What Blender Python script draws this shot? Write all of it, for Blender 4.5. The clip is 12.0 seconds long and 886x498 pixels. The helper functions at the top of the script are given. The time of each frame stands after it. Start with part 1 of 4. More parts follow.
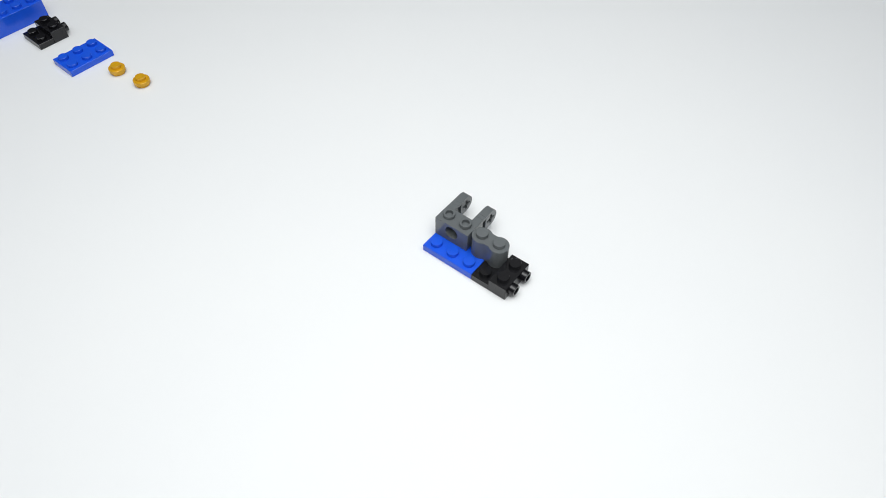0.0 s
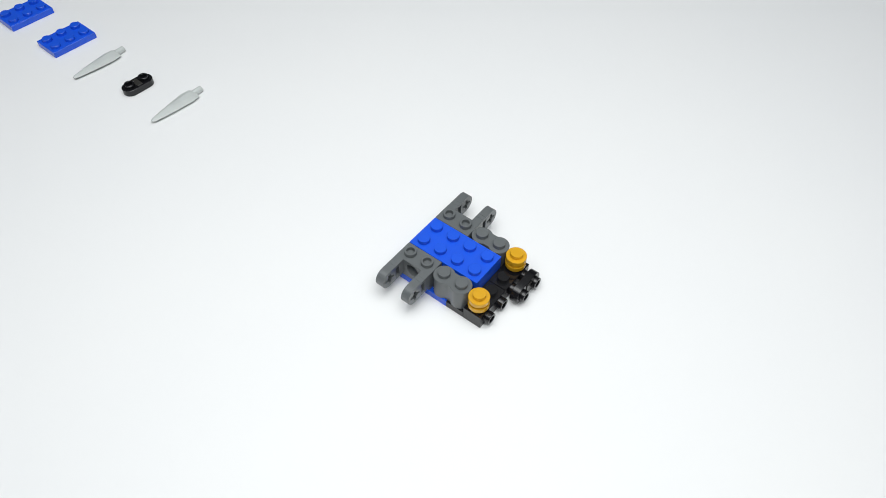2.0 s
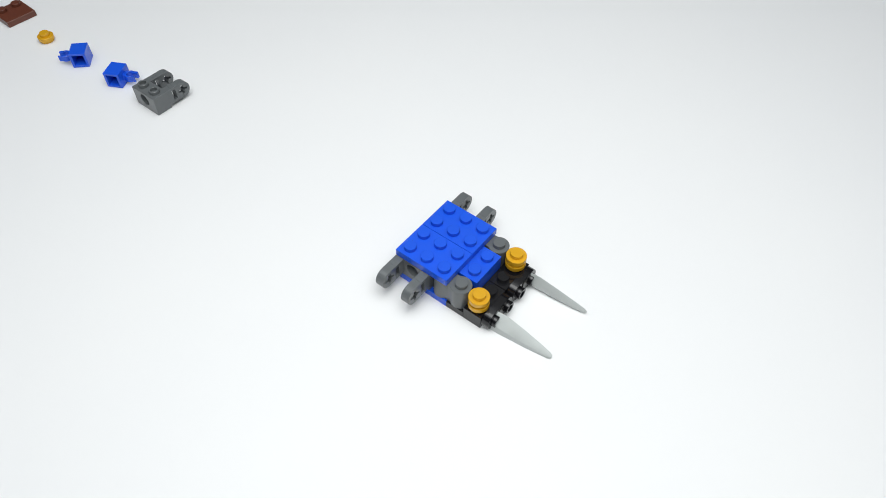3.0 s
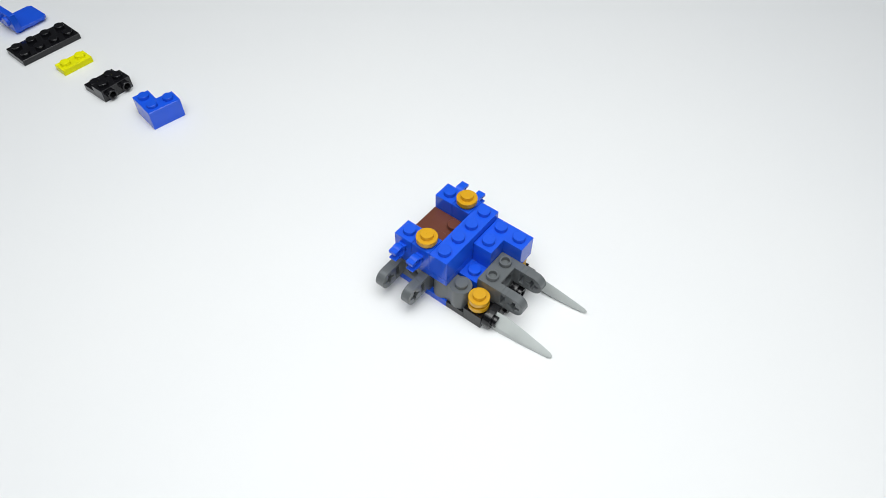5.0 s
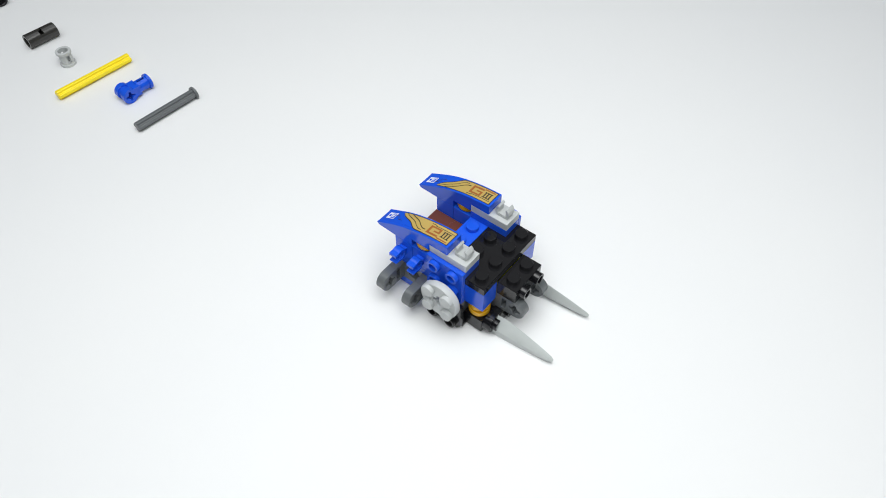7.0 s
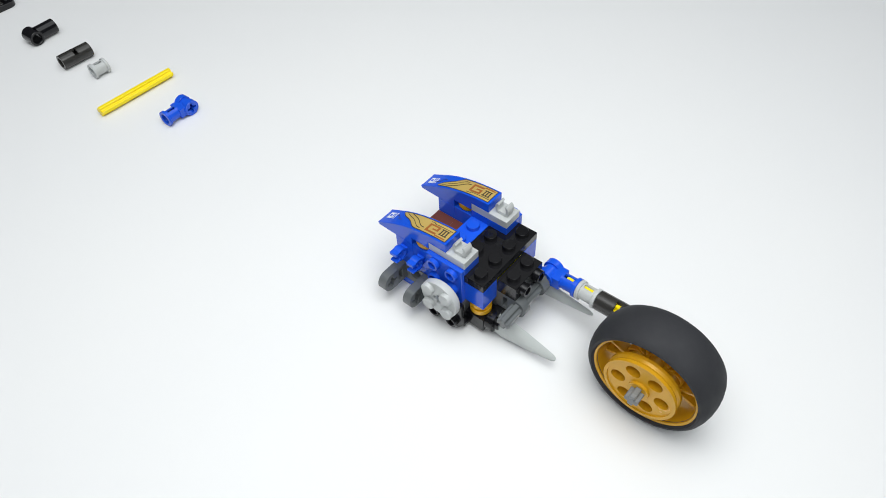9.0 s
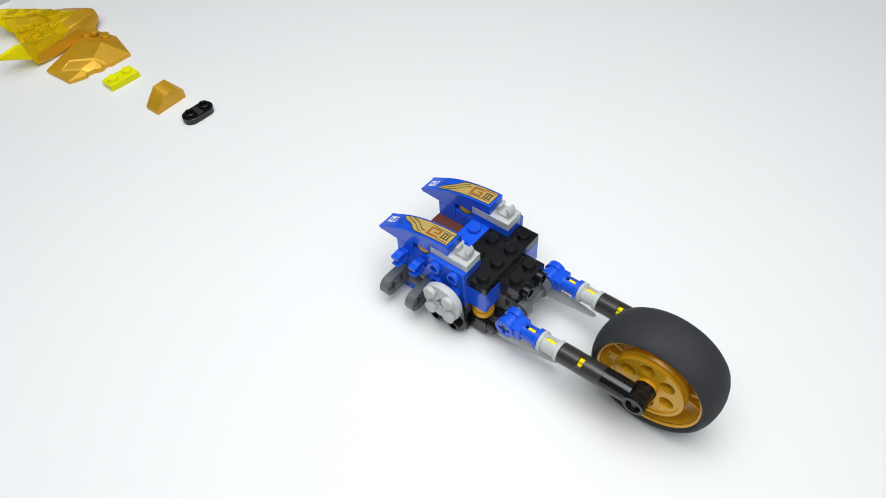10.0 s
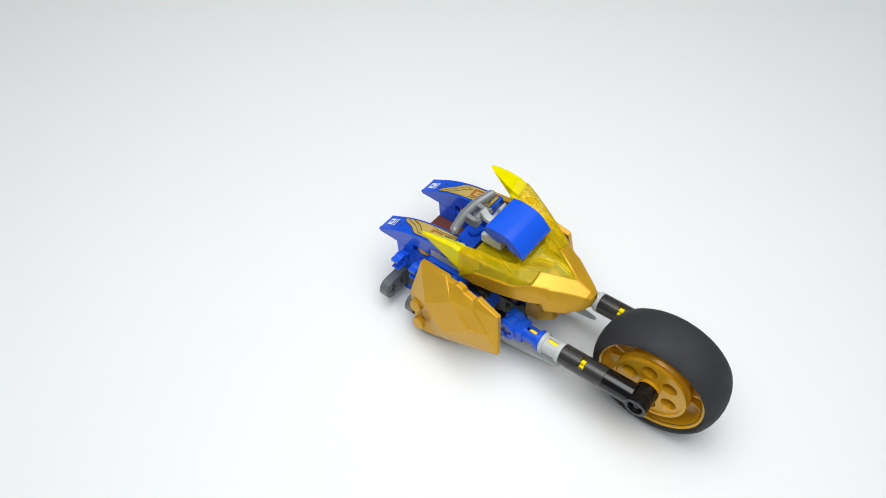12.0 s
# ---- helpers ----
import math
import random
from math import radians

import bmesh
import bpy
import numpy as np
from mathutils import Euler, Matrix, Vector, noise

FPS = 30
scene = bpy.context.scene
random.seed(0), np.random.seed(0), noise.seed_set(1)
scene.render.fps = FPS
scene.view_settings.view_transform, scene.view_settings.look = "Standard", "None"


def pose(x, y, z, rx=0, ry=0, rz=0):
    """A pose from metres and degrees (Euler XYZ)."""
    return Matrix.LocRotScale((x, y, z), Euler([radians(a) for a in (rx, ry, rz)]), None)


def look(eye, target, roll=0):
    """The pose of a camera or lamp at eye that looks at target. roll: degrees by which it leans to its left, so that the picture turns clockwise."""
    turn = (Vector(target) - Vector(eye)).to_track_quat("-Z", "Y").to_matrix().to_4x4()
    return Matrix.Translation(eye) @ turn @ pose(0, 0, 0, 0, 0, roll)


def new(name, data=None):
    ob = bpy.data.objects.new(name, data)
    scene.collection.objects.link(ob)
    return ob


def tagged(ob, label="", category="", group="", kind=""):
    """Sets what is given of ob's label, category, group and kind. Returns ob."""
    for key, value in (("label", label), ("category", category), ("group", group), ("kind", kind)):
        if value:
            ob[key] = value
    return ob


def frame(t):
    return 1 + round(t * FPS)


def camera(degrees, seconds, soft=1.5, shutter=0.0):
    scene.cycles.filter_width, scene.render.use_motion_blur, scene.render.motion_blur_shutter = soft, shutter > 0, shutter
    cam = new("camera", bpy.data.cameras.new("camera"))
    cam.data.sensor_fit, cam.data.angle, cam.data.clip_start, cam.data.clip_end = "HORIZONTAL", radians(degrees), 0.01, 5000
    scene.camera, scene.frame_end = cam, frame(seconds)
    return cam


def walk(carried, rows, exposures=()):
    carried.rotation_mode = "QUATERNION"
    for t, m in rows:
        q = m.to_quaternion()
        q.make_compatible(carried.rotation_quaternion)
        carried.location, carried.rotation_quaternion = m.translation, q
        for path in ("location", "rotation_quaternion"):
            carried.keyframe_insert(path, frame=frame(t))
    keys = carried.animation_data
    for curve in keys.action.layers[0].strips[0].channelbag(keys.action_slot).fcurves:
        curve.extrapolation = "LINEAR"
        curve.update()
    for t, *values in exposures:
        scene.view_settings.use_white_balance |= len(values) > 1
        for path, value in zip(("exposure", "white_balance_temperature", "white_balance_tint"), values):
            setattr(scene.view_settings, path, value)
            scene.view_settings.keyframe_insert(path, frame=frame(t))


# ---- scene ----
# ---- camera: a still lens over the table ----
cam = camera(64.66, 12.0, soft=0.95)
CAM_POSE = Matrix(((0.790308, -0.482356, 0.377818, 0.112822),
                   (0.612620, 0.611522, -0.500737, -0.151975),
                   (0.010490, 0.627195, 0.778792, 0.219851),
                   (0, 0, 0, 1)))
walk(cam, [(0, CAM_POSE), (12.0, CAM_POSE)])

# ---- light: a softbox and two added fills over a white table, grey room ----
world = bpy.data.worlds.new("room_air")
scene.world = world
world.use_nodes = True
world.node_tree.nodes["Background"].inputs["Color"].default_value = (0.93, 0.97, 1.0, 1)
world.node_tree.nodes["Background"].inputs["Strength"].default_value = 0.3


def softbox(name, eye, target, size, watts, colour):
    data = bpy.data.lights.new(name, "AREA")
    data.shape, data.size, data.energy, data.color = "DISK", size, watts, colour
    ob = new(name, data)
    ob.matrix_world = look(eye, target)
    return ob


softbox("overhead_softbox", (0.0, 0.04, 0.5), (0.0, 0.04, 0), 0.8, 0.42, (0.985, 1.0, 0.975))
# disc on the camera's side, added to fill shadows and brighten the middle
softbox("camera_side_fill", (0.055, -0.072, 0.39), (-0.035, 0.065, 0), 0.36, 1.24, (0.985, 1.0, 0.98))
# broad unseen disc, added as ambient light that thins the shadows
softbox("ambient_fill", (0.3, -0.25, 2.3), (0, 0, 0), 4.0, 47.0, (0.922, 0.96, 0.995))

MM = 0.001


# ---- materials ----
def nodes_of(name):
    m = bpy.data.materials.new(name)
    m.use_nodes = True
    t = m.node_tree
    return m, t, t.nodes["Principled BSDF"]


def plastic(name, colour, rough=0.28, metal=0.0, spread=0.06, bump=0.03, scale=2500.0, coat=0.0):
    """Moulded plastic: faint mottling in colour and gloss, fine moulding grain."""
    m, t, b = nodes_of(name)
    n = t.nodes.new
    co, info = n("ShaderNodeTexCoord"), n("ShaderNodeObjectInfo")
    fine, broad = n("ShaderNodeTexNoise"), n("ShaderNodeTexNoise")
    fine.inputs["Scale"].default_value, broad.inputs["Scale"].default_value = scale, 160.0
    fine.inputs["Detail"].default_value = 4.0
    add = n("ShaderNodeMath")
    add.operation = "ADD"
    mix = n("ShaderNodeMix")
    mix.data_type = "RGBA"
    lo = [c * (1 - spread) for c in colour]
    hi = [min(1.0, c * (1 + spread)) for c in colour]
    mix.inputs[6].default_value, mix.inputs[7].default_value = (*lo, 1), (*hi, 1)
    half = n("ShaderNodeMath")
    half.operation = "MULTIPLY_ADD"
    half.inputs[1].default_value, half.inputs[2].default_value = 0.4, -0.2
    t.links.new(co.outputs["Object"], fine.inputs["Vector"])
    t.links.new(co.outputs["Object"], broad.inputs["Vector"])
    t.links.new(info.outputs["Random"], half.inputs[0])
    t.links.new(broad.outputs["Fac"], add.inputs[0])
    t.links.new(half.outputs[0], add.inputs[1])
    t.links.new(add.outputs[0], mix.inputs[0])
    t.links.new(mix.outputs[2], b.inputs["Base Color"])
    rg = n("ShaderNodeMapRange")
    rg.inputs["To Min"].default_value, rg.inputs["To Max"].default_value = rough * 0.75, rough * 1.3
    t.links.new(broad.outputs["Fac"], rg.inputs["Value"])
    t.links.new(rg.outputs["Result"], b.inputs["Roughness"])
    bp = n("ShaderNodeBump")
    bp.inputs["Strength"].default_value, bp.inputs["Distance"].default_value = bump, 0.0002
    t.links.new(fine.outputs["Fac"], bp.inputs["Height"])
    t.links.new(bp.outputs["Normal"], b.inputs["Normal"])
    b.inputs["Metallic"].default_value = metal
    b.inputs["Coat Weight"].default_value = coat
    return m


def clear_plastic(name, colour, weight=0.85):
    m, t, b = nodes_of(name)
    b.inputs["Base Color"].default_value = (*colour, 1)
    b.inputs["Transmission Weight"].default_value = weight
    b.inputs["IOR"].default_value = 1.22
    n = t.nodes.new("ShaderNodeTexNoise")
    n.inputs["Scale"].default_value = 400.0
    r = t.nodes.new("ShaderNodeMapRange")
    r.inputs["To Min"].default_value, r.inputs["To Max"].default_value = 0.02, 0.13
    t.links.new(n.outputs["Fac"], r.inputs["Value"])
    t.links.new(r.outputs["Result"], b.inputs["Roughness"])
    return m


BLUE = plastic("blue_plastic", (0.011, 0.090, 0.67), 0.14)
DARK = plastic("dark_grey_plastic", (0.12, 0.13, 0.135), 0.18)
MID = plastic("medium_grey_plastic", (0.19, 0.2, 0.205), 0.25)
BLACK = plastic("black_plastic", (0.007, 0.007, 0.0085), 0.12)
COAL = plastic("charcoal_plastic", (0.033, 0.032, 0.03), 0.22)
LIGHT = plastic("light_grey_plastic", (0.50, 0.52, 0.52), 0.34)
PALE = plastic("pale_grey_plastic", (0.49, 0.52, 0.51), 0.36)
GOLD = plastic("pearl_gold_plastic", (0.66, 0.35, 0.012), 0.24, 0.1, 0.08)
GOLD_DEEP = plastic("pearl_gold_hull", (0.62, 0.34, 0.018), 0.33, 0.35, 0.1)
BROWN = plastic("reddish_brown_plastic", (0.125, 0.036, 0.02), 0.32)
YELLOW = plastic("yellow_plastic", (0.95, 0.74, 0.0), 0.3)
SILVER = plastic("flat_silver_plastic", (0.29, 0.3, 0.31), 0.38, 0.5)
RUBBER = plastic("black_rubber", (0.020, 0.021, 0.025), 0.72, 0, 0.15, 0.12, 1800.0)
CLEAR = clear_plastic("clear_neon_yellow", (1.0, 0.98, 0.01), 0.3)
AMBER = clear_plastic("clear_amber_yellow", (1.0, 0.80, 0.012), 0.75)
HORN = clear_plastic("clear_yellow_horn", (1.0, 0.90, 0.0), 0.45)
INK = plastic("black_print", (0.02, 0.017, 0.015), 0.5)
OCHRE = plastic("ochre_print", (0.47, 0.335, 0.095), 0.5)
RUST = plastic("rust_print", (0.31, 0.095, 0.018), 0.5)
WHITE = plastic("white_print", (0.72, 0.76, 0.8), 0.5)


def table_surface():
    m, t, b = nodes_of("matt_white_table")
    n = t.nodes.new
    co, broad, fine, mix, bp = n("ShaderNodeTexCoord"), n("ShaderNodeTexNoise"), n("ShaderNodeTexNoise"), n("ShaderNodeMix"), n("ShaderNodeBump")
    broad.inputs["Scale"].default_value, fine.inputs["Scale"].default_value = 9.0, 700.0
    mix.data_type = "RGBA"
    mix.inputs[6].default_value, mix.inputs[7].default_value = (0.775, 0.785, 0.795, 1), (0.805, 0.81, 0.81, 1)
    t.links.new(co.outputs["Object"], broad.inputs["Vector"])
    t.links.new(co.outputs["Object"], fine.inputs["Vector"])
    t.links.new(broad.outputs["Fac"], mix.inputs[0])
    t.links.new(mix.outputs[2], b.inputs["Base Color"])
    bp.inputs["Strength"].default_value, bp.inputs["Distance"].default_value = 0.05, 0.0002
    t.links.new(fine.outputs["Fac"], bp.inputs["Height"])
    t.links.new(bp.outputs["Normal"], b.inputs["Normal"])
    b.inputs["Roughness"].default_value = 0.55
    return m


TABLE = table_surface()
WALL = plastic("grey_wall_paint", (0.14, 0.14, 0.145), 0.7, 0, 0.03, 0.05, 300.0)


# ---- mesh helpers, all in millimetres ----
def box(bm, x0, y0, z0, x1, y1, z1):
    v = [bm.verts.new((x, y, z)) for z in (z0, z1) for y in (y0, y1) for x in (x0, x1)]
    for f in ((0, 2, 3, 1), (4, 5, 7, 6), (0, 1, 5, 4), (2, 6, 7, 3), (0, 4, 6, 2), (1, 3, 7, 5)):
        bm.faces.new([v[i] for i in f])


def lay(axis, a, b, h):
    """A point of a profile (a, b) at height h along an axis."""
    return {"x": (h, a, b), "y": (a, h, b), "z": (a, b, h)}[axis]


def prism(bm, outline, axis, lo, hi):
    low = [bm.verts.new(lay(axis, a, b, lo)) for a, b in outline]
    top = [bm.verts.new(lay(axis, a, b, hi)) for a, b in outline]
    bm.faces.new(low)
    bm.faces.new(top)
    for i in range(len(low)):
        j = (i + 1) % len(low)
        bm.faces.new((low[i], low[j], top[j], top[i]))


def circle(r, n=20, cx=0.0, cy=0.0, start=0.0, turn=360.0):
    full = abs(turn) >= 360
    k = n if full else n + 1
    return [(cx + r * math.cos(radians(start + turn * i / n)), cy + r * math.sin(radians(start + turn * i / n))) for i in range(k)]


def rod(bm, axis, lo, hi, r, n=20, ca=0.0, cb=0.0):
    prism(bm, circle(r, n, ca, cb), axis, lo, hi)


def reach(outline, cx, cy, angle):
    """How far a ray from (cx, cy) goes until it leaves a star-shaped outline."""
    dx, dy = math.cos(angle), math.sin(angle)
    far = 0.0
    for i, (ax, ay) in enumerate(outline):
        bx, by = outline[(i + 1) % len(outline)]
        ex, ey = bx - ax, by - ay
        den = dx * ey - dy * ex
        if abs(den) < 1e-9:
            continue
        t = ((ax - cx) * ey - (ay - cy) * ex) / den
        s = ((ax - cx) * dy - (ay - cy) * dx) / den
        if -1e-6 <= s <= 1 + 1e-6 and t > far:
            far = t
    return far


def holed(bm, outline, axis, lo, hi, cx, cy, hole, n=20, outer=True):
    """A prism with a hole right through; hole is a radius or a function of the angle."""
    angles = [2 * math.pi * i / n for i in range(n)] + [math.atan2(b - cy, a - cx) % (2 * math.pi) for a, b in outline]
    angles = sorted(angles)
    keep = [angles[0]]
    for a in angles[1:]:
        if a - keep[-1] > 0.02:
            keep.append(a)
    rings = []
    for h in (lo, hi):
        inner, outs = [], []
        for a in keep:
            r = hole(a) if callable(hole) else hole
            inner.append(bm.verts.new(lay(axis, cx + r * math.cos(a), cy + r * math.sin(a), h)))
            d = reach(outline, cx, cy, a)
            outs.append(bm.verts.new(lay(axis, cx + d * math.cos(a), cy + d * math.sin(a), h)))
        rings.append((inner, outs))
    (i0, o0), (i1, o1) = rings
    for k in range(len(keep)):
        j = (k + 1) % len(keep)
        bm.faces.new((i0[k], o0[k], o0[j], i0[j]))
        bm.faces.new((i1[k], i1[j], o1[j], o1[k]))
        bm.faces.new((i0[k], i0[j], i1[j], i1[k]))
        if outer:
            bm.faces.new((o0[k], o1[k], o1[j], o0[j]))


def cross_hole(r=2.4, w=0.95):
    """The radius of a cross-shaped hole as a function of the angle."""
    def at(a):
        c, s = abs(math.cos(a)), abs(math.sin(a))
        big, small = max(c, s), min(c, s)
        return min(r, w / small) if small > w / r else r
    return lambda a: max(w * 1.3, at(a) if min(abs(math.cos(a)), abs(math.sin(a))) < 0.42 else w * 1.4)


def cup(bm, outline, h, wall=1.2, roof=1.3):
    """A block that is hollow from below."""
    cx = sum(a for a, b in outline) / len(outline)
    cy = sum(b for a, b in outline) / len(outline)
    inner = []
    n = len(outline)
    for i in range(n):
        p, c, q = Vector(outline[i - 1]), Vector(outline[i]), Vector(outline[(i + 1) % n])
        e, g = (c - p).normalized(), (q - c).normalized()
        m = Vector((-e.y - g.y, e.x + g.x))
        m = m.normalized() * wall / max(0.35, math.sqrt(max(0.05, (1 + e.dot(g)) / 2)))
        inner.append((c.x + m.x, c.y + m.y))
    ob_, ot = [bm.verts.new((a, b, 0)) for a, b in outline], [bm.verts.new((a, b, h)) for a, b in outline]
    ib, it = [bm.verts.new((a, b, 0)) for a, b in inner], [bm.verts.new((a, b, h - roof)) for a, b in inner]
    bm.faces.new(ot)
    bm.faces.new(it)
    for i in range(n):
        j = (i + 1) % n
        bm.faces.new((ob_[i], ob_[j], ot[j], ot[i]))
        bm.faces.new((ib[i], it[i], it[j], ib[j]))
        bm.faces.new((ob_[i], ib[i], ib[j], ob_[j]))


def rect(x0, y0, x1, y1):
    return [(x0, y0), (x1, y0), (x1, y1), (x0, y1)]


def tube(bm, axis, lo, hi, ro, ri, n=24, gaps=(), slot=None):
    """A tube round an axis; the wall leaves out the segments in gaps between the two heights of slot."""
    cuts = [lo, hi] if not slot else [lo, slot[0], slot[1], hi]
    for s in range(len(cuts) - 1):
        open_here = slot and s == 1
        keep = [k for k in range(n) if not (open_here and k in gaps)]
        for k in keep:
            a, b = 2 * math.pi * k / n, 2 * math.pi * (k + 1) / n
            q = []
            for h in (cuts[s], cuts[s + 1]):
                for r in (ri, ro):
                    for g in (a, b):
                        q.append(bm.verts.new(lay(axis, r * math.cos(g), r * math.sin(g), h)))
            bm.faces.new((q[2], q[3], q[7], q[6]))
            bm.faces.new((q[0], q[4], q[5], q[1]))
            if s == 0 or open_here:
                bm.faces.new((q[0], q[1], q[3], q[2]))
            if s == len(cuts) - 2 or open_here:
                bm.faces.new((q[4], q[6], q[7], q[5]))
            if open_here and (k - 1) % n not in keep:
                bm.faces.new((q[0], q[2], q[6], q[4]))
            if open_here and (k + 1) % n not in keep:
                bm.faces.new((q[1], q[5], q[7], q[3]))
    bmesh.ops.remove_doubles(bm, verts=bm.verts, dist=1e-4)


def lathe(bm, axis, profile, n=48):
    """Turns a closed profile of (height, radius) round an axis."""
    rings = []
    for k in range(n):
        a = 2 * math.pi * k / n
        rings.append([bm.verts.new(lay(axis, r * math.cos(a), r * math.sin(a), h)) for h, r in profile])
    m = len(profile)
    for k in range(n):
        p, q = rings[k], rings[(k + 1) % n]
        for i in range(m):
            j = (i + 1) % m
            bm.faces.new((p[i], p[j], q[j], q[i]))


def mesh_of(name, bm, material, bevel=0.13, sharp=38):
    bmesh.ops.recalc_face_normals(bm, faces=bm.faces)
    if bevel:
        edges = [e for e in bm.edges if len(e.link_faces) == 2 and e.calc_face_angle(0) > radians(sharp)]
        bmesh.ops.bevel(bm, geom=edges, offset=bevel, offset_type="OFFSET", segments=1, profile=0.5, affect="EDGES", clamp_overlap=True)
    for f in bm.faces:
        f.smooth = True
    for e in bm.edges:
        e.smooth = len(e.link_faces) == 2 and e.calc_face_angle(0) < radians(31)
    bmesh.ops.scale(bm, vec=(MM, MM, MM), verts=bm.verts)
    me = bpy.data.meshes.new(name)
    bm.to_mesh(me)
    bm.free()
    me.materials.append(material)
    return me


def part(name, bm, material, parent, label="", bevel=0.13, at=None):
    me = bm if isinstance(bm, bpy.types.Mesh) else mesh_of(name, bm, material, bevel)
    ob = new(name, me)
    ob.parent = parent
    if at is not None:
        ob.matrix_basis = at
    if label:
        ob["label"] = label
    return ob


def at(x, y, z, rx=0, ry=0, rz=0):
    return pose(x * MM, y * MM, z * MM, rx, ry, rz)


def thing(name, label, category, group=""):
    return tagged(new(name), label, category, group)


STUDS = {}


def stud(parent, x, y, z, material, hollow=False, rx=0, ry=0, rz=0):
    key = (material.name, hollow)
    if key not in STUDS:
        bm = bmesh.new()
        if hollow:
            tube(bm, "z", -0.1, 1.7, 2.4, 1.55, 20)
        else:
            rod(bm, "z", -0.1, 1.7, 2.4, 24)
            if material is GOLD:
                rod(bm, "z", 1.65, 1.8, 0.35, 10)
        STUDS[key] = mesh_of("stud", bm, material, 0.12)
    return part("stud", STUDS[key], material, parent, at=at(x, y, z, rx, ry, rz))


# ---- the setting ----
def setting():
    bm = bmesh.new()
    box(bm, -2600, -2600, -30, 2600, 2600, 0)
    t = new("table_top", mesh_of("table_top", bm, TABLE, 0))
    tagged(t, "smooth matt white photo table top", "table", kind="structure")
    for name, b in (("wall_north", (-2600, 2600, -30, 2600, 2700, 2600)), ("wall_south", (-2600, -2700, -30, 2600, -2600, 2600)),
                    ("wall_east", (2600, -2700, -30, 2700, 2700, 2600)), ("wall_west", (-2700, -2700, -30, -2600, 2700, 2600)),
                    ("ceiling", (-2700, -2700, 2600, 2700, 2700, 2700))):
        bm = bmesh.new()
        box(bm, *b)
        tagged(new(name, mesh_of(name, bm, WALL, 0)), "plain grey painted " + name.split("_")[0], name.split("_")[0], kind="structure")


setting()


# ---- the kinds of toy pieces ----
def studded(name, nx, ny, h, material, label, category, group="", studs=None, hollow=False, solid=False):
    root = thing(name, label, category, group)
    bm = bmesh.new()
    x, y = nx * 4 - 0.06, ny * 4 - 0.06
    if solid:
        box(bm, -x, -y, 0, x, y, h)
    else:
        cup(bm, rect(-x, -y, x, y), h)
    body = part("body", bm, material, root)
    for i in range(nx):
        for j in range(ny):
            if studs is None or (i, j) in studs:
                stud(root, (i + 0.5) * 8 - nx * 4, (j + 0.5) * 8 - ny * 4, h, material, hollow)
    if min(nx, ny) > 1 and h > 3:
        for i in range(nx - 1):
            bm = bmesh.new()
            tube(bm, "z", 0.05, h - 1.2, 3.2, 2.4, 16)
            part("underside_tube", bm, material, body, at=at((i + 1) * 8 - nx * 4, 0, 0), bevel=0)
    return root


def round_plate():
    root = thing("round_plate", "small round gold plate with one stud", "toy plate", "gold round plates")
    bm = bmesh.new()
    lathe(bm, "z", [(1.2, 4.0), (3.2, 4.0), (3.2, 0.01), (2.0, 0.01), (2.0, 2.5), (0, 2.5), (0, 3.3), (1.2, 3.3)], 28)
    part("body", bm, GOLD, root)
    stud(root, 0, 0, 3.2, GOLD)
    return root


def side_plate():
    """A stepped plate: a low half, and a high half with hollow studs on its outer face."""
    root = thing("stepped_plate", "black stepped plate with hollow studs on one edge", "toy plate", "black stepped plates")
    bm = bmesh.new()
    box(bm, -7.94, -7.94, 0, 0, 7.94, 3.2)
    part("low_step", bm, BLACK, root)
    bm = bmesh.new()
    box(bm, 0.02, -7.94, 0, 7.94, 7.94, 6.4)
    part("high_step", bm, BLACK, root)
    for y in (-4, 4):
        stud(root, -4, y, 3.2, BLACK)
        stud(root, 4, y, 6.4, BLACK)
        bm = bmesh.new()
        tube(bm, "x", 7.8, 10.3, 2.4, 1.55, 20)
        part("side_stud", bm, BLACK, root, at=at(0, y, 3.6))
    return root


def fork_brick():
    root = thing("fork_brick", "dark grey brick with two forked axle arms", "toy brick", "dark grey fork bricks")
    bm = bmesh.new()
    holed(bm, rect(-7.95, 0.05, 7.95, 9.6), "y", -3.95, 3.95, 0, 5.6, 2.9)
    part("body", bm, DARK, root)
    for x in (-4, 4):
        stud(root, x, 0, 9.6, DARK, True)
    for x in (-7.9, 4.3):
        bm = bmesh.new()
        outline = [(8.3, 1.6)] + circle(4.0, 12, 12, 5.6, -90, 180) + [(8.3, 9.6)]
        holed(bm, outline, "x", x, x + 3.6, 12, 5.6, cross_hole(2.5, 1.0), 28)
        # the window between the arm's root and its eye
        box(bm, x, 3.7, 1.6, x + 3.6, 6.4, 9.6)
        for z in (1.6, 8.2):
            box(bm, x, 6.4, z, x + 3.6, 8.3, z + 1.4)
        part("arm", bm, DARK, root)
    return root


def log_brick():
    root = thing("log_brick", "dark grey brick shaped like two logs", "toy brick", "dark grey log bricks")
    outline = circle(4.15, 14, 3.9, 0, -130, 260) + circle(4.15, 14, -3.9, 0, 50, 260)
    bm = bmesh.new()
    cup(bm, outline, 9.6, 1.1, 1.2)
    part("body", bm, DARK, root, bevel=0.15)
    for x in (-4, 4):
        stud(root, x, 0, 9.6, DARK)
    return root


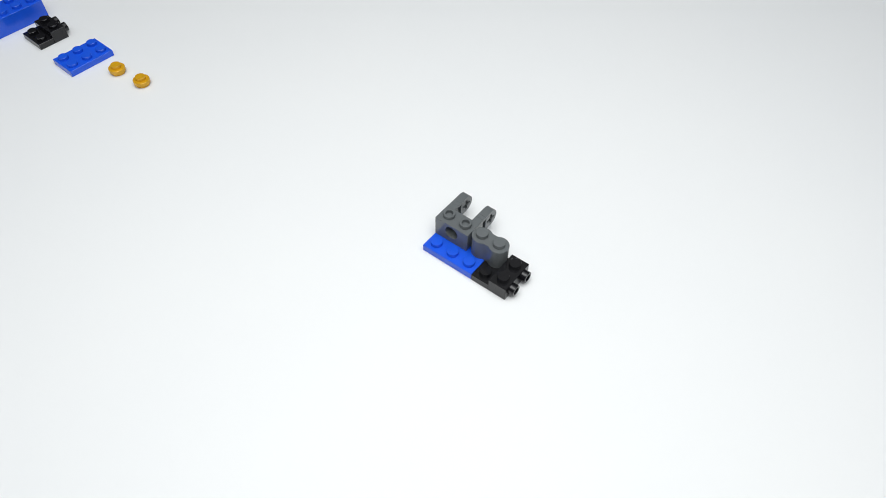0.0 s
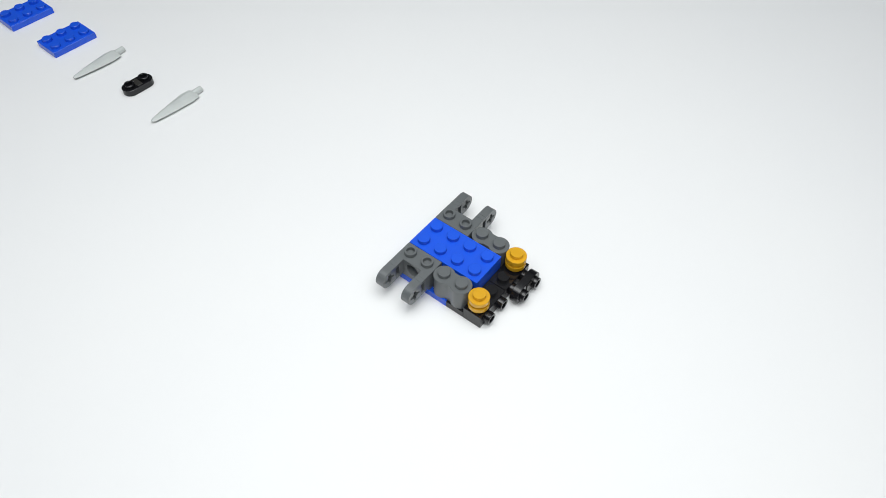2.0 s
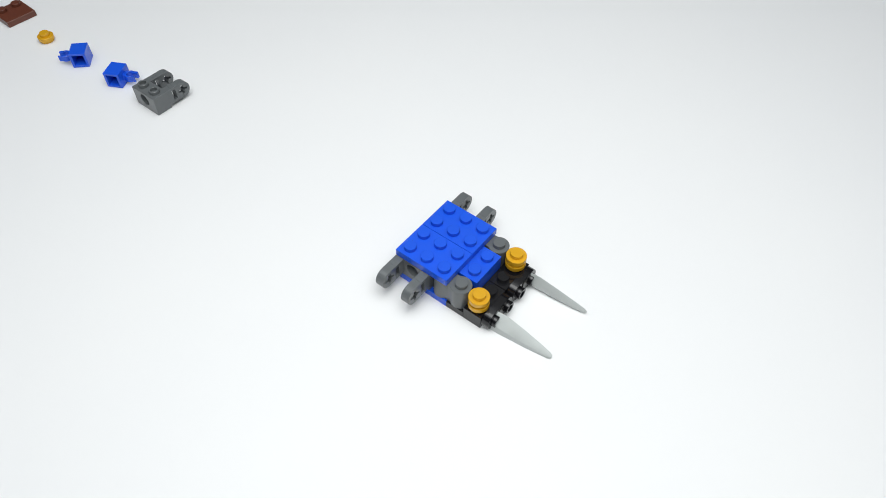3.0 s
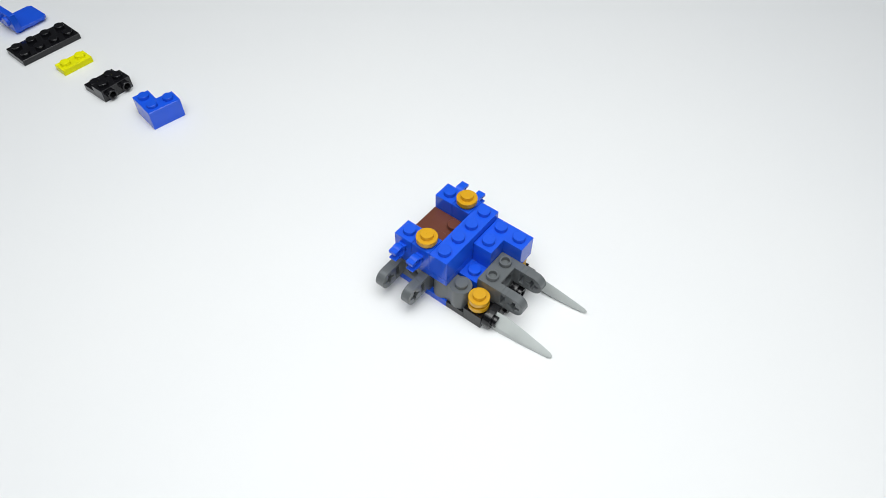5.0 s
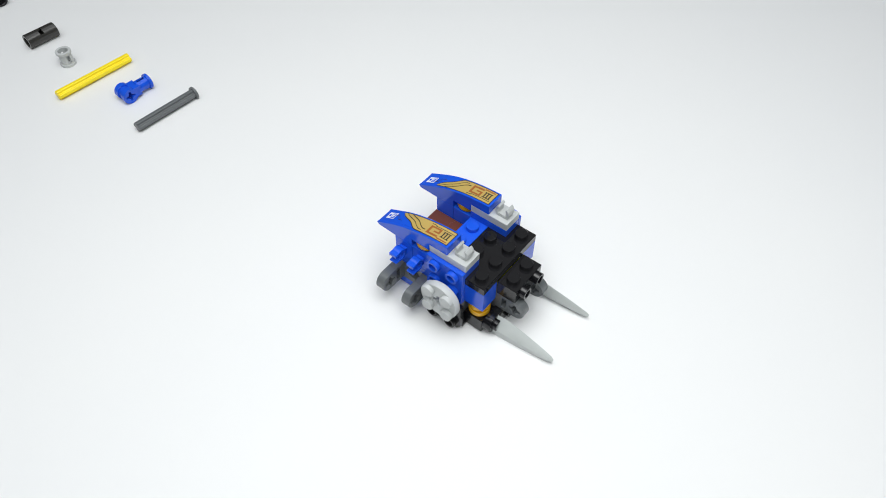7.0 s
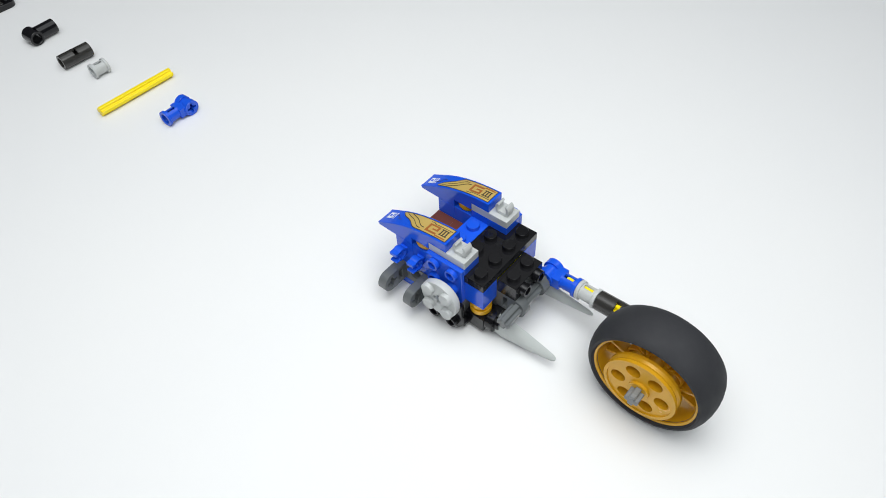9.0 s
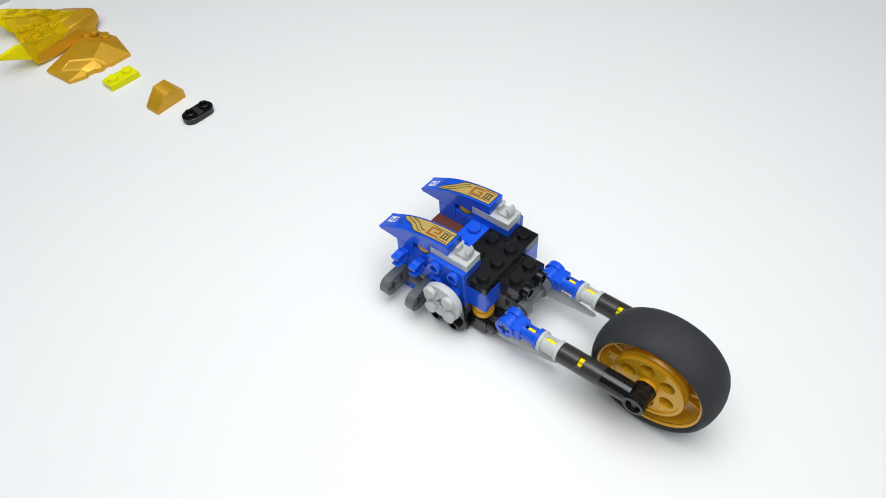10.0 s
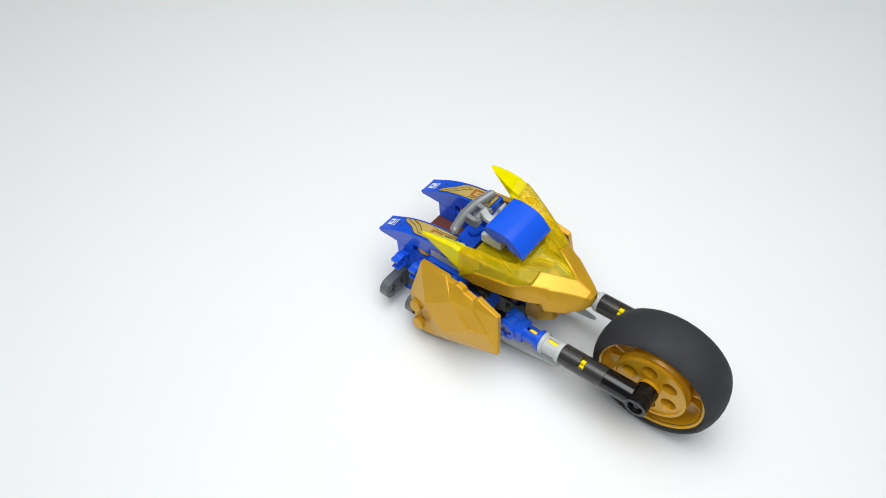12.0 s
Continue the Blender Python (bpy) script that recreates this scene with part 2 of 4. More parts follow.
def pill_plate():
    root = thing("rounded_plate", "black rounded plate with two open studs", "toy plate", "black rounded plates")
    bm = bmesh.new()
    outline = circle(3.95, 12, 4, 0, -90, 180) + circle(3.95, 12, -4, 0, 90, 180)
    cup(bm, outline, 3.2)
    part("body", bm, BLACK, root)
    for x in (-4, 4):
        stud(root, x, 0, 3.2, BLACK, True)
    bm = bmesh.new()
    box(bm, -1.5, -3.0, 3.1, 1.5, 3.0, 3.5)
    part("bridge", bm, COAL, root)
    return root


def blade():
    root = thing("blade", "pale grey tapered plastic blade", "toy blade", "pale grey blades")
    bm = bmesh.new()
    rows = [(2.6, 2.6, 0.9), (3.2, 4.0, 1.2), (7.5, 4.5, 1.5), (16, 3.5, 1.4), (24, 2.2, 1.1), (27.4, 1.5, 0.8), (28.6, 0.7, 0.4)]
    rings = []
    for x, w, h in rows:
        rings.append([bm.verts.new((x, y, z)) for y, z in ((-w, 0), (-w * 0.25, h), (w * 0.5, h * 0.6), (w, 0), (w * 0.25, -h), (-w * 0.5, -h * 0.6))])
    for p, q in zip(rings, rings[1:]):
        for i in range(6):
            j = (i + 1) % 6
            bm.faces.new((p[i], p[j], q[j], q[i]))
    bm.faces.new(rings[0])
    bm.faces.new(rings[-1])
    part("edge", bm, PALE, root, bevel=0.1)
    bm = bmesh.new()
    rod(bm, "x", -1.5, 3.6, 1.55, 14)
    part("bar", bm, PALE, root)
    return root


def clip_shape(bm, axis, lo, hi, r=2.6, start=50, turn=260, ca=0.0, cb=0.0):
    outer = circle(r, 14, ca, cb, start, turn)
    inner = circle(r - 1.0, 14, ca, cb, start, turn)
    for h0, h1 in ((lo, hi),):
        n = len(outer)
        v = [[bm.verts.new(lay(axis, a, b, h)) for a, b in o] for h in (h0, h1) for o in (outer, inner)]
        o0, i0, o1, i1 = v
        for k in range(n - 1):
            bm.faces.new((o0[k], o0[k + 1], o1[k + 1], o1[k]))
            bm.faces.new((i0[k], i1[k], i1[k + 1], i0[k + 1]))
            bm.faces.new((o0[k], i0[k], i0[k + 1], o0[k + 1]))
            bm.faces.new((o1[k], o1[k + 1], i1[k + 1], i1[k]))
        for k in (0, n - 1):
            bm.faces.new((o0[k], o1[k], i1[k], i0[k]))


def clip_brick():
    root = studded("clip_brick", 1, 1, 9.6, BLUE, "small blue brick with a clip on its side", "toy brick", "blue clip bricks")
    bm = bmesh.new()
    box(bm, -1.6, 3.8, 3.4, 1.6, 5.0, 6.6)
    clip_shape(bm, "x", -1.6, 1.6, 2.7, 50, 260, 7.0, 5.0)
    for s in (-1, 1):
        box(bm, -1.6, 7.6, 5.0 + s * 1.55 - 0.5, 1.6, 10.2, 5.0 + s * 1.9 + 0.5)
    part("clip", bm, BLUE, root)
    return root


def corner_brick():
    root = thing("corner_brick", "blue L-shaped corner brick with three studs", "toy brick", "blue corner bricks")
    bm = bmesh.new()
    cup(bm, [(-7.94, -7.94), (7.94, -7.94), (7.94, -0.06), (-0.06, -0.06), (-0.06, 7.94), (-7.94, 7.94)], 9.6)
    part("body", bm, BLUE, root)
    for x, y in ((-4, -4), (4, -4), (-4, 4)):
        stud(root, x, y, 9.6, BLUE)
    return root


def bracket(material, label, low, top, thick, depth=8.0):
    """A studded shelf with an upright panel of four hollow studs, which hangs from or stands on it."""
    root = thing("bracket", label, "toy bracket", "brackets")
    bm = bmesh.new()
    box(bm, -7.95, 4.0 - depth, 0, 7.95, 4.02, thick)
    part("shelf", bm, material, root)
    bm = bmesh.new()
    prism(bm, [(-7.95, low + 2), (-6.5, low), (6.5, low), (7.95, low + 2), (7.95, top), (-7.95, top)], "y", 4.0, 5.7)
    part("panel", bm, material, root)
    mid = (low + top) / 2 + (2.3 if low < 0 else 0)
    for x in (-4, 4):
        if thick > 3:
            stud(root, x, 0, thick, material)
        for z in (mid - 3.7, mid + 3.7):
            stud(root, x, 5.7, z, material, True, rx=-90)
    return root


def round_2x2():
    root = thing("round_plate_large", "light grey round plate with four studs", "toy plate", "light grey round plates")
    bm = bmesh.new()
    holed(bm, circle(7.95, 32), "z", 0.9, 3.2, 0, 0, cross_hole(2.4, 1.0), 32)
    tube(bm, "z", 0, 0.95, 7.2, 5.6, 28)
    part("body", bm, LIGHT, root)
    for x in (-4, 4):
        for y in (-4, 4):
            stud(root, x, y, 3.2, LIGHT)
    return root


def clip_plate():
    root = studded("clip_plate", 2, 1, 3.2, LIGHT, "light grey plate with a stud and an upright clip", "toy plate", "light grey clip plates", studs={(0, 0)})
    bm = bmesh.new()
    box(bm, 1.6, -1.8, 3.1, 6.6, 1.8, 4.4)
    clip_shape(bm, "y", -1.9, 1.9, 2.9, 128, 284, 4.1, 5.6)
    part("clip", bm, LIGHT, root)
    return root


SLOPE_TOP = [(-16.6, 1.3), (-12, 3.6), (-8, 5.6), (-4, 7.2), (0, 8.4), (4, 9.3), (8, 9.9), (12, 10.3), (15.9, 10.45)]


def curved_slope():
    """A shell: two cheeks, the curved back and cross walls, open in the steps underneath."""
    root = thing("curved_slope", "long blue curved slope with open steps underneath", "toy slope", "blue curved slopes")
    outline = [(-16.6, 1.3), (-15.8, 0.3), (-8.0, 0.0), (-0.1, 0.0), (-0.1, 3.2), (7.9, 3.2), (7.9, 6.4), (15.9, 6.4)] + SLOPE_TOP[::-1][:-1]
    for y in (-3.95, 2.75):
        bm = bmesh.new()
        prism(bm, outline, "y", y, y + 1.2)
        part("cheek", bm, BLUE, root, bevel=0.12)
    bm = bmesh.new()
    prism(bm, [(-16.5, 1.2), (-15.7, 0.4), (-7.0, 0.1), (-7.0, 4.4)] + [(x, z - 1.6) for x, z in SLOPE_TOP[3:]] + [(x, z - 0.02) for x, z in SLOPE_TOP[::-1][:-1]], "y", -2.76, 2.76)
    part("back", bm, BLUE, root, bevel=0)
    for x, z0 in ((-1.3, 0.1), (6.7, 3.3), (14.7, 6.5)):
        bm = bmesh.new()
        box(bm, x, -2.76, z0, x + 1.15, 2.76, 7.6 if x < 0 else 8.6 if x < 10 else 9.4)
        part("cross_wall", bm, BLUE, root, bevel=0)
    return root


def slope_z(x):
    for (a, p), (b, q) in zip(SLOPE_TOP, SLOPE_TOP[1:]):
        if x <= b:
            return p + (q - p) * (x - a) / (b - a)
    return SLOPE_TOP[-1][1]


def strip(bm, x0, x1, ya, yb, lift, n=6, yc=None, yd=None):
    """A thin band that follows the slope's curve from x0 to x1, from width (ya, yb) to (yc, yd)."""
    yc, yd = ya if yc is None else yc, yb if yd is None else yd
    prev = None
    for i in range(n + 1):
        k = i / n
        x = x0 + (x1 - x0) * k
        lo, hi = ya + (yc - ya) * k, yb + (yd - yb) * k
        row = [bm.verts.new((x, y, slope_z(x) + lift + d)) for y in (lo, hi) for d in (0, 0.06)]
        if prev:
            for a, b in ((0, 1), (1, 3), (3, 2), (2, 0)):
                bm.faces.new((prev[a], prev[b], row[b], row[a]))
        else:
            bm.faces.new((row[0], row[1], row[3], row[2]))
        prev = row
    bm.faces.new((prev[0], prev[2], prev[3], prev[1]))


def sticker(s):
    """The printed decal on a slope; s mirrors it for the other side."""
    root = thing("sticker", "ochre and black printed decal with a rust emblem", "sticker", "slope stickers")
    inner = [(-8.6, -2.9, -2.6), (-7.4, -3.1, -1.4), (-5.6, -3.15, -0.5), (-4.0, -3.15, 0.1), (-2.6, -3.15, 0.9), (-1.2, -3.15, 2.1), (0.2, -3.15, 3.0), (1.6, -3.15, 3.15), (14.9, -3.15, 3.15)]
    bm = bmesh.new()
    for (xa, a, b), (xb, c, d) in zip(inner, inner[1:]):
        strip(bm, xa, xb, a * s, b * s, 0.05, 8 if xb - xa > 5 else 2, c * s, d * s)
    part("ochre_field", bm, OCHRE, root, bevel=0)
    bm = bmesh.new()
    for shift, wide, last in ((0.0, 0.34, 9), (1.25, 0.26, 7), (2.5, 0.34, 7)):
        # contour lines that sweep along with the field's curved end
        for (xa, a, b), (xb, c, d) in list(zip(inner, inner[1:]))[:7 if shift else 8]:
            p, q = max(-3.1, b - shift * 0.72), max(-3.1, d - shift * 0.72)
            if p > -3.05 or q > -3.05:
                xe = min(xb, 4.4)
                strip(bm, xa + shift, xe + shift, (p - wide / 2) * s, (p + wide / 2) * s, 0.13, 3, (q - wide / 2) * s, (q + wide / 2) * s)
    strip(bm, 1.6, 14.9, 3.05 * s, 3.3 * s, 0.12, 6)
    strip(bm, -8.6, 14.9, -3.3 * s, -3.1 * s, 0.12, 10)
    strip(bm, 14.8, 15.05, -3.3 * s, 3.3 * s, 0.12, 1)
    strip(bm, 4.6, 6.4, -2.5 * s, -2.3 * s, 0.13, 2)
    strip(bm, 6.4, 6.65, -2.5 * s, -1.9 * s, 0.13, 1)
    strip(bm, 6.4, 14.4, -2.1 * s, -1.9 * s, 0.13, 4)
    strip(bm, -11.4, -9.6, -1.0 * s, -0.8 * s, 0.07, 3)
    strip(bm, -9.8, -8.4, -0.9 * s, -0.7 * s, 0.07, 3, 0.9 * s, 1.1 * s)
    strip(bm, -8.6, -7.0, 0.9 * s, 1.1 * s, 0.07, 2)
    part("black_line", bm, INK, root, bevel=0)
    bm = bmesh.new()
    for x0, x1, y0, y1 in ((5.0, 5.9, -1.6, 2.3), (5.9, 9.8, 1.5, 2.3), (5.9, 9.8, -1.6, -0.9), (9.0, 9.8, -0.9, 0.7), (7.3, 9.0, 0.1, 0.7)):
        strip(bm, x0, x1, y0 * s, y1 * s, 0.14, 3)
    strip(bm, 9.8, 14.2, 2.2 * s, 2.7 * s, 0.14, 3)
    part("emblem", bm, RUST, root, bevel=0)
    bm = bmesh.new()
    for x0 in (10.9, 12.0, 13.1):
        strip(bm, x0, x0 + 0.45, -1.1 * s, 1.2 * s, 0.14, 2)
    strip(bm, 10.6, 13.9, 1.2 * s, 1.5 * s, 0.14, 3)
    strip(bm, 10.6, 13.9, -1.4 * s, -1.1 * s, 0.14, 3)
    part("numeral", bm, INK, root, bevel=0)
    bm = bmesh.new()
    strip(bm, -14.6, -10.9, -2.0 * s, 1.2 * s, 0.06, 3)
    badge = part("badge", bm, WHITE, root, bevel=0)
    for x0, x1, y0, y1 in ((-12.7, -11.2, -1.7, 0.9), (-14.1, -13.2, -1.0, 0.2)):
        bm = bmesh.new()
        strip(bm, x0, x1, y0 * s, y1 * s, 0.15, 3)
        part("badge_mark", bm, BLUE, badge, bevel=0)
    bm = bmesh.new()
    for k in range(3):
        strip(bm, -12.5, -11.5, (-1.4 + 0.8 * k) * s, (-1.05 + 0.8 * k) * s, 0.22, 2)
    part("badge_bar", bm, WHITE, badge, bevel=0)
    return root


def plus(r=2.35, w=0.95):
    return [(w, r), (w, w), (r, w), (r, -w), (w, -w), (w, -r), (-w, -r), (-w, -w), (-r, -w), (-r, w), (-w, w), (-w, r)]


def axle(name, length, material, label, group, stop=False):
    root = thing(name, label, "toy axle", group)
    bm = bmesh.new()
    prism(bm, plus(), "x", -length / 2, length / 2)
    part("shaft", bm, material, root, bevel=0.25)
    if stop:
        bm = bmesh.new()
        rod(bm, "x", length / 2 - 1.2, length / 2, 3.2, 24)
        part("stop", bm, material, root)
    return root


def connector():
    root = thing("axle_connector", "blue connector with a cross-hole head and a slotted sleeve", "toy connector", "blue axle connectors")
    bm = bmesh.new()
    holed(bm, circle(3.75, 24), "y", -4.0, -1.3, 0, 0, cross_hole(), 28)
    holed(bm, circle(3.75, 24), "y", 1.3, 4.0, 0, 0, cross_hole(), 28)
    holed(bm, circle(3.0, 20), "y", -1.4, 1.4, 0, 0, cross_hole(), 28)
    head = part("head", bm, BLUE, root)
    bm = bmesh.new()
    box(bm, 2.0, -3.4, -2.4, 6.2, 3.4, 2.4)
    part("neck", bm, BLUE, head)
    bm = bmesh.new()
    tube(bm, "x", 5.5, 11.9, 3.0, 2.38, 24, (5, 6, 17, 18), (6.6, 10.6))
    part("sleeve", bm, BLUE, root, bevel=0.1)
    bm = bmesh.new()
    holed(bm, circle(3.75, 24), "x", 11.3, 12.8, 0, 0, 2.4, 24)
    part("collar", bm, BLUE, root)
    return root


def bush():
    root = thing("bush", "light grey flanged bush with a slot", "toy bush", "light grey bushes")
    bm = bmesh.new()
    tube(bm, "x", -3.9, 3.9, 3.1, 2.4, 24, (5, 6, 17, 18), (-1.9, 1.9))
    part("sleeve", bm, LIGHT, root, bevel=0.1)
    for x in (-4.0, 2.6):
        bm = bmesh.new()
        holed(bm, circle(3.75, 24), "x", x, x + 1.4, 0, 0, 2.42, 24)
        part("flange", bm, LIGHT, root)
    return root


def pin_tube():
    root = thing("pin_tube", "charcoal smooth tube with a small slot", "toy tube", "charcoal tubes")
    bm = bmesh.new()
    tube(bm, "x", -8, 8, 3.7, 2.42, 32, (7, 8, 9, 10, 11, 12), (-1.0, 1.0))
    part("barrel", bm, COAL, root, bevel=0.12)
    return root


def elbow():
    root = thing("elbow_connector", "black angled axle and pin connector", "toy connector", "black elbow connectors")
    bm = bmesh.new()
    tube(bm, "x", -12.4, -2.4, 3.7, 2.42, 28)
    part("barrel", bm, BLACK, root, bevel=0)
    bm = bmesh.new()
    holed(bm, circle(3.75, 28), "y", -4.0, 4.0, 0, 0, 2.55, 28)
    part("head", bm, BLACK, root)
    return root


def belt_disc():
    root = thing("belt_disc", "pearl gold pulley disc with six round holes", "toy wheel")
    bm = bmesh.new()
    for k in range(6):
        a0 = k * 60 - 30
        outline = circle(11.6, 8, 0, 0, a0, 60) + circle(3.4, 6, 0, 0, a0 + 60, -60)
        cx, cy = 7.7 * math.cos(radians(k * 60)), 7.7 * math.sin(radians(k * 60))
        holed(bm, outline, "z", -1.5, 1.5, cx, cy, 2.5, 18, outer=False)
    web = part("web", bm, GOLD, root, bevel=0)
    bm = bmesh.new()
    lathe(bm, "z", [(-2.0, 11.4), (-2.0, 12.5), (-0.9, 12.5), (0, 11.9), (0.9, 12.5), (2.0, 12.5), (2.0, 11.4)], 56)
    part("groove_ring", bm, GOLD, root, bevel=0)
    bm = bmesh.new()
    holed(bm, circle(3.6, 24), "z", -2.2, 2.6, 0, 0, cross_hole(), 28)
    part("boss", bm, GOLD, root)
    return root


def road_wheel():
    root = thing("road_wheel", "gold spoked wheel with a fat black rubber tyre", "toy wheel")
    bm = bmesh.new()
    w = 7.6
    prof = [(-w * 0.86, 18.5), (-w, 19.2), (-w * 0.98, 20.0), (-w * 0.86, 21.0), (-w * 0.62, 21.85), (-w * 0.32, 22.4), (0, 22.6)]
    prof += [(-h, r) for h, r in prof[-2::-1]] + [(w * 0.8, 17.6), (-w * 0.8, 17.6)]
    lathe(bm, "y", [(h * 1.08 + 0.4, r * 0.969) for h, r in prof], 96)
    part("tyre", bm, RUBBER, root, bevel=0)
    bm = bmesh.new()
    prof = [(-6.7, 18.35), (-6.9, 17.9), (-6.6, 17.3), (-5.4, 16.8), (0, 16.2), (5.4, 16.8), (6.7, 17.3), (6.7, 18.35), (5.6, 17.9), (-5.6, 17.9)]
    lathe(bm, "y", prof, 96)
    part("rim", bm, GOLD, root, bevel=0)
    bm = bmesh.new()
    holed(bm, circle(3.9, 28), "y", -5.0, 5.0, 0, 0, cross_hole(), 28)
    part("hub", bm, GOLD, root)
    for k in range(6):
        bm = bmesh.new()
        tube(bm, "y", -2.2, 2.2, 3.5, 2.6, 20)
        a = radians(k * 60 + 30)
        part("loop", bm, GOLD, root, at=at(7.4 * math.cos(a), 0, 7.4 * math.sin(a)), bevel=0.1)
        for turn in (-16, 16):
            bm = bmesh.new()
            prism(bm, [(3.4, -0.5), (16.7, -0.6), (16.7, 0.6), (3.4, 0.5)], "y", -2.0, 2.0)
            part("spoke", bm, GOLD, root, at=at(0, 0, 0, 0, k * 60 + turn, 0) @ at(0, 0, 1.6 if turn > 0 else -1.6))
    return root


def gold_slope():
    root = thing("nose_slope", "pearl gold slope block with angled ends", "toy slope")
    bm = bmesh.new()
    prism(bm, [(-8.4, -0.4), (8.4, -0.4), (8.4, 1.8), (1.5, 9.2), (-4.8, 9.2), (-8.4, 4.6)], "y", -3.95, 3.95)
    for v in bm.verts:
        if v.co.y > 0 and v.co.z > 7:
            v.co.z -= 1.8
    part("body", bm, GOLD_DEEP, root)
    return root


def shell(name, bm, material, parent, thick, offset, label=""):
    """An open moulded skin with its faces outwards, thickened and softened at the edges."""
    bmesh.ops.remove_doubles(bm, verts=bm.verts, dist=0.02)
    bmesh.ops.triangulate(bm, faces=[f for f in bm.faces if len(f.verts) > 4])
    bmesh.ops.recalc_face_normals(bm, faces=bm.faces)
    bm.normal_update()
    if sum(f.normal.z * f.calc_area() for f in bm.faces) < 0:
        bmesh.ops.reverse_faces(bm, faces=bm.faces)
    for e in bm.edges:
        e.smooth = len(e.link_faces) == 2 and e.calc_face_angle(0) < radians(13)
    for f in bm.faces:
        f.smooth = True
    bmesh.ops.scale(bm, vec=(MM, MM, MM), verts=bm.verts)
    me = bpy.data.meshes.new(name)
    bm.to_mesh(me)
    bm.free()
    me.materials.append(material)
    ob = part(name, me, material, parent, label)
    m = ob.modifiers.new("thickness", "SOLIDIFY")
    m.thickness, m.offset, m.use_even_offset = thick * MM, offset, True
    b = ob.modifiers.new("round", "BEVEL")
    b.width, b.segments, b.limit_method, b.angle_limit = 0.4 * MM, 2, "ANGLE", radians(18)
    return ob


def wedge(s):
    """A sculpted side panel; s = -1 gives its mirror twin."""
    root = thing("wedge_panel", "pearl gold sculpted wedge panel with two studs", "toy panel", "gold wedge panels")
    rim = [(-21.5, -2.0, 2.8), (-17.0, 14.3, 1.8), (-5.6, 13.9, 2.2), (-4.6, 12.9, 2.4), (-2.2, 12.8, 2.5), (-1.0, 13.6, 2.4), (1.6, 13.0, 2.4), (2.4, 11.8, 2.5),
           (6.2, 11.0, 2.2), (7.6, 12.2, 2.0), (15.9, 8.9, 1.8), (16.8, -7.8, 1.6), (-4.0, -15.2, 1.8), (-10.4, -16.6, 2.4), (-18.0, -17.5, 2.8)]
    tops = {"ridge_rear": (-10.8, 2.0, 6.8), "ridge_low": (-3.0, -6.6, 6.8), "one_low": (7.5, 1.0, 6.1), "one_high": (-0.8, 8.1, 5.5), "two_low": (13.6, 1.6, 4.3), "two_high": (7.2, 8.6, 4.1),
            "one_low_step": (8.0, 1.3, 5.5), "one_high_step": (-0.2, 8.6, 4.9), "two_low_step": (14.0, 2.1, 3.7), "two_high_step": (7.7, 9.1, 3.5)}
    bm = bmesh.new()
    low = [bm.verts.new((x, y * s, 0)) for x, y, z in rim]
    r = [bm.verts.new((x, y * s, z)) for x, y, z in rim]
    v = {k: bm.verts.new((x, y * s, z)) for k, (x, y, z) in tops.items()}
    for i in range(len(rim)):
        j = (i + 1) % len(rim)
        bm.faces.new((low[i], low[j], r[j], r[i]))
    a, b = v["ridge_low"], v["ridge_rear"]
    for face in ((r[14], r[13], r[0]), (r[13], a, b, r[0]), (r[0], b, r[1]), (r[1], b, v["one_high"], r[2]), (v["one_high"], r[3], r[2]), (v["one_high"], r[4], r[3]), (v["one_high"], r[5], r[4]),
                 (r[13], r[12], a), (r[12], r[11], v["two_low"], v["one_low"], a), (a, v["one_low"], v["one_high"], b),
                 (v["one_low"], v["one_low_step"], v["one_high_step"], v["one_high"]), (v["one_high"], v["one_high_step"], r[6], r[5]), (v["one_low"], v["two_low"], v["one_low_step"]),
                 (v["one_low_step"], v["two_low"], v["two_high"], v["one_high_step"]), (v["one_high_step"], v["two_high"], r[7], r[6]), (v["two_high"], r[8], r[7]),
                 (v["two_low"], v["two_low_step"], v["two_high_step"], v["two_high"]), (v["two_high"], v["two_high_step"], r[9], r[8]), (v["two_low"], r[11], v["two_low_step"]),
                 (v["two_low_step"], r[11], r[10], v["two_high_step"]), (v["two_high_step"], r[10], r[9])):
        bm.faces.new(face)
    shell("body", bm, GOLD_DEEP, root, 1.2, -1)
    for x, y in ((-15.6, -11.6), (-16.8, -4.2)):
        stud(root, x, y * s, 3.9, GOLD_DEEP)
    return root


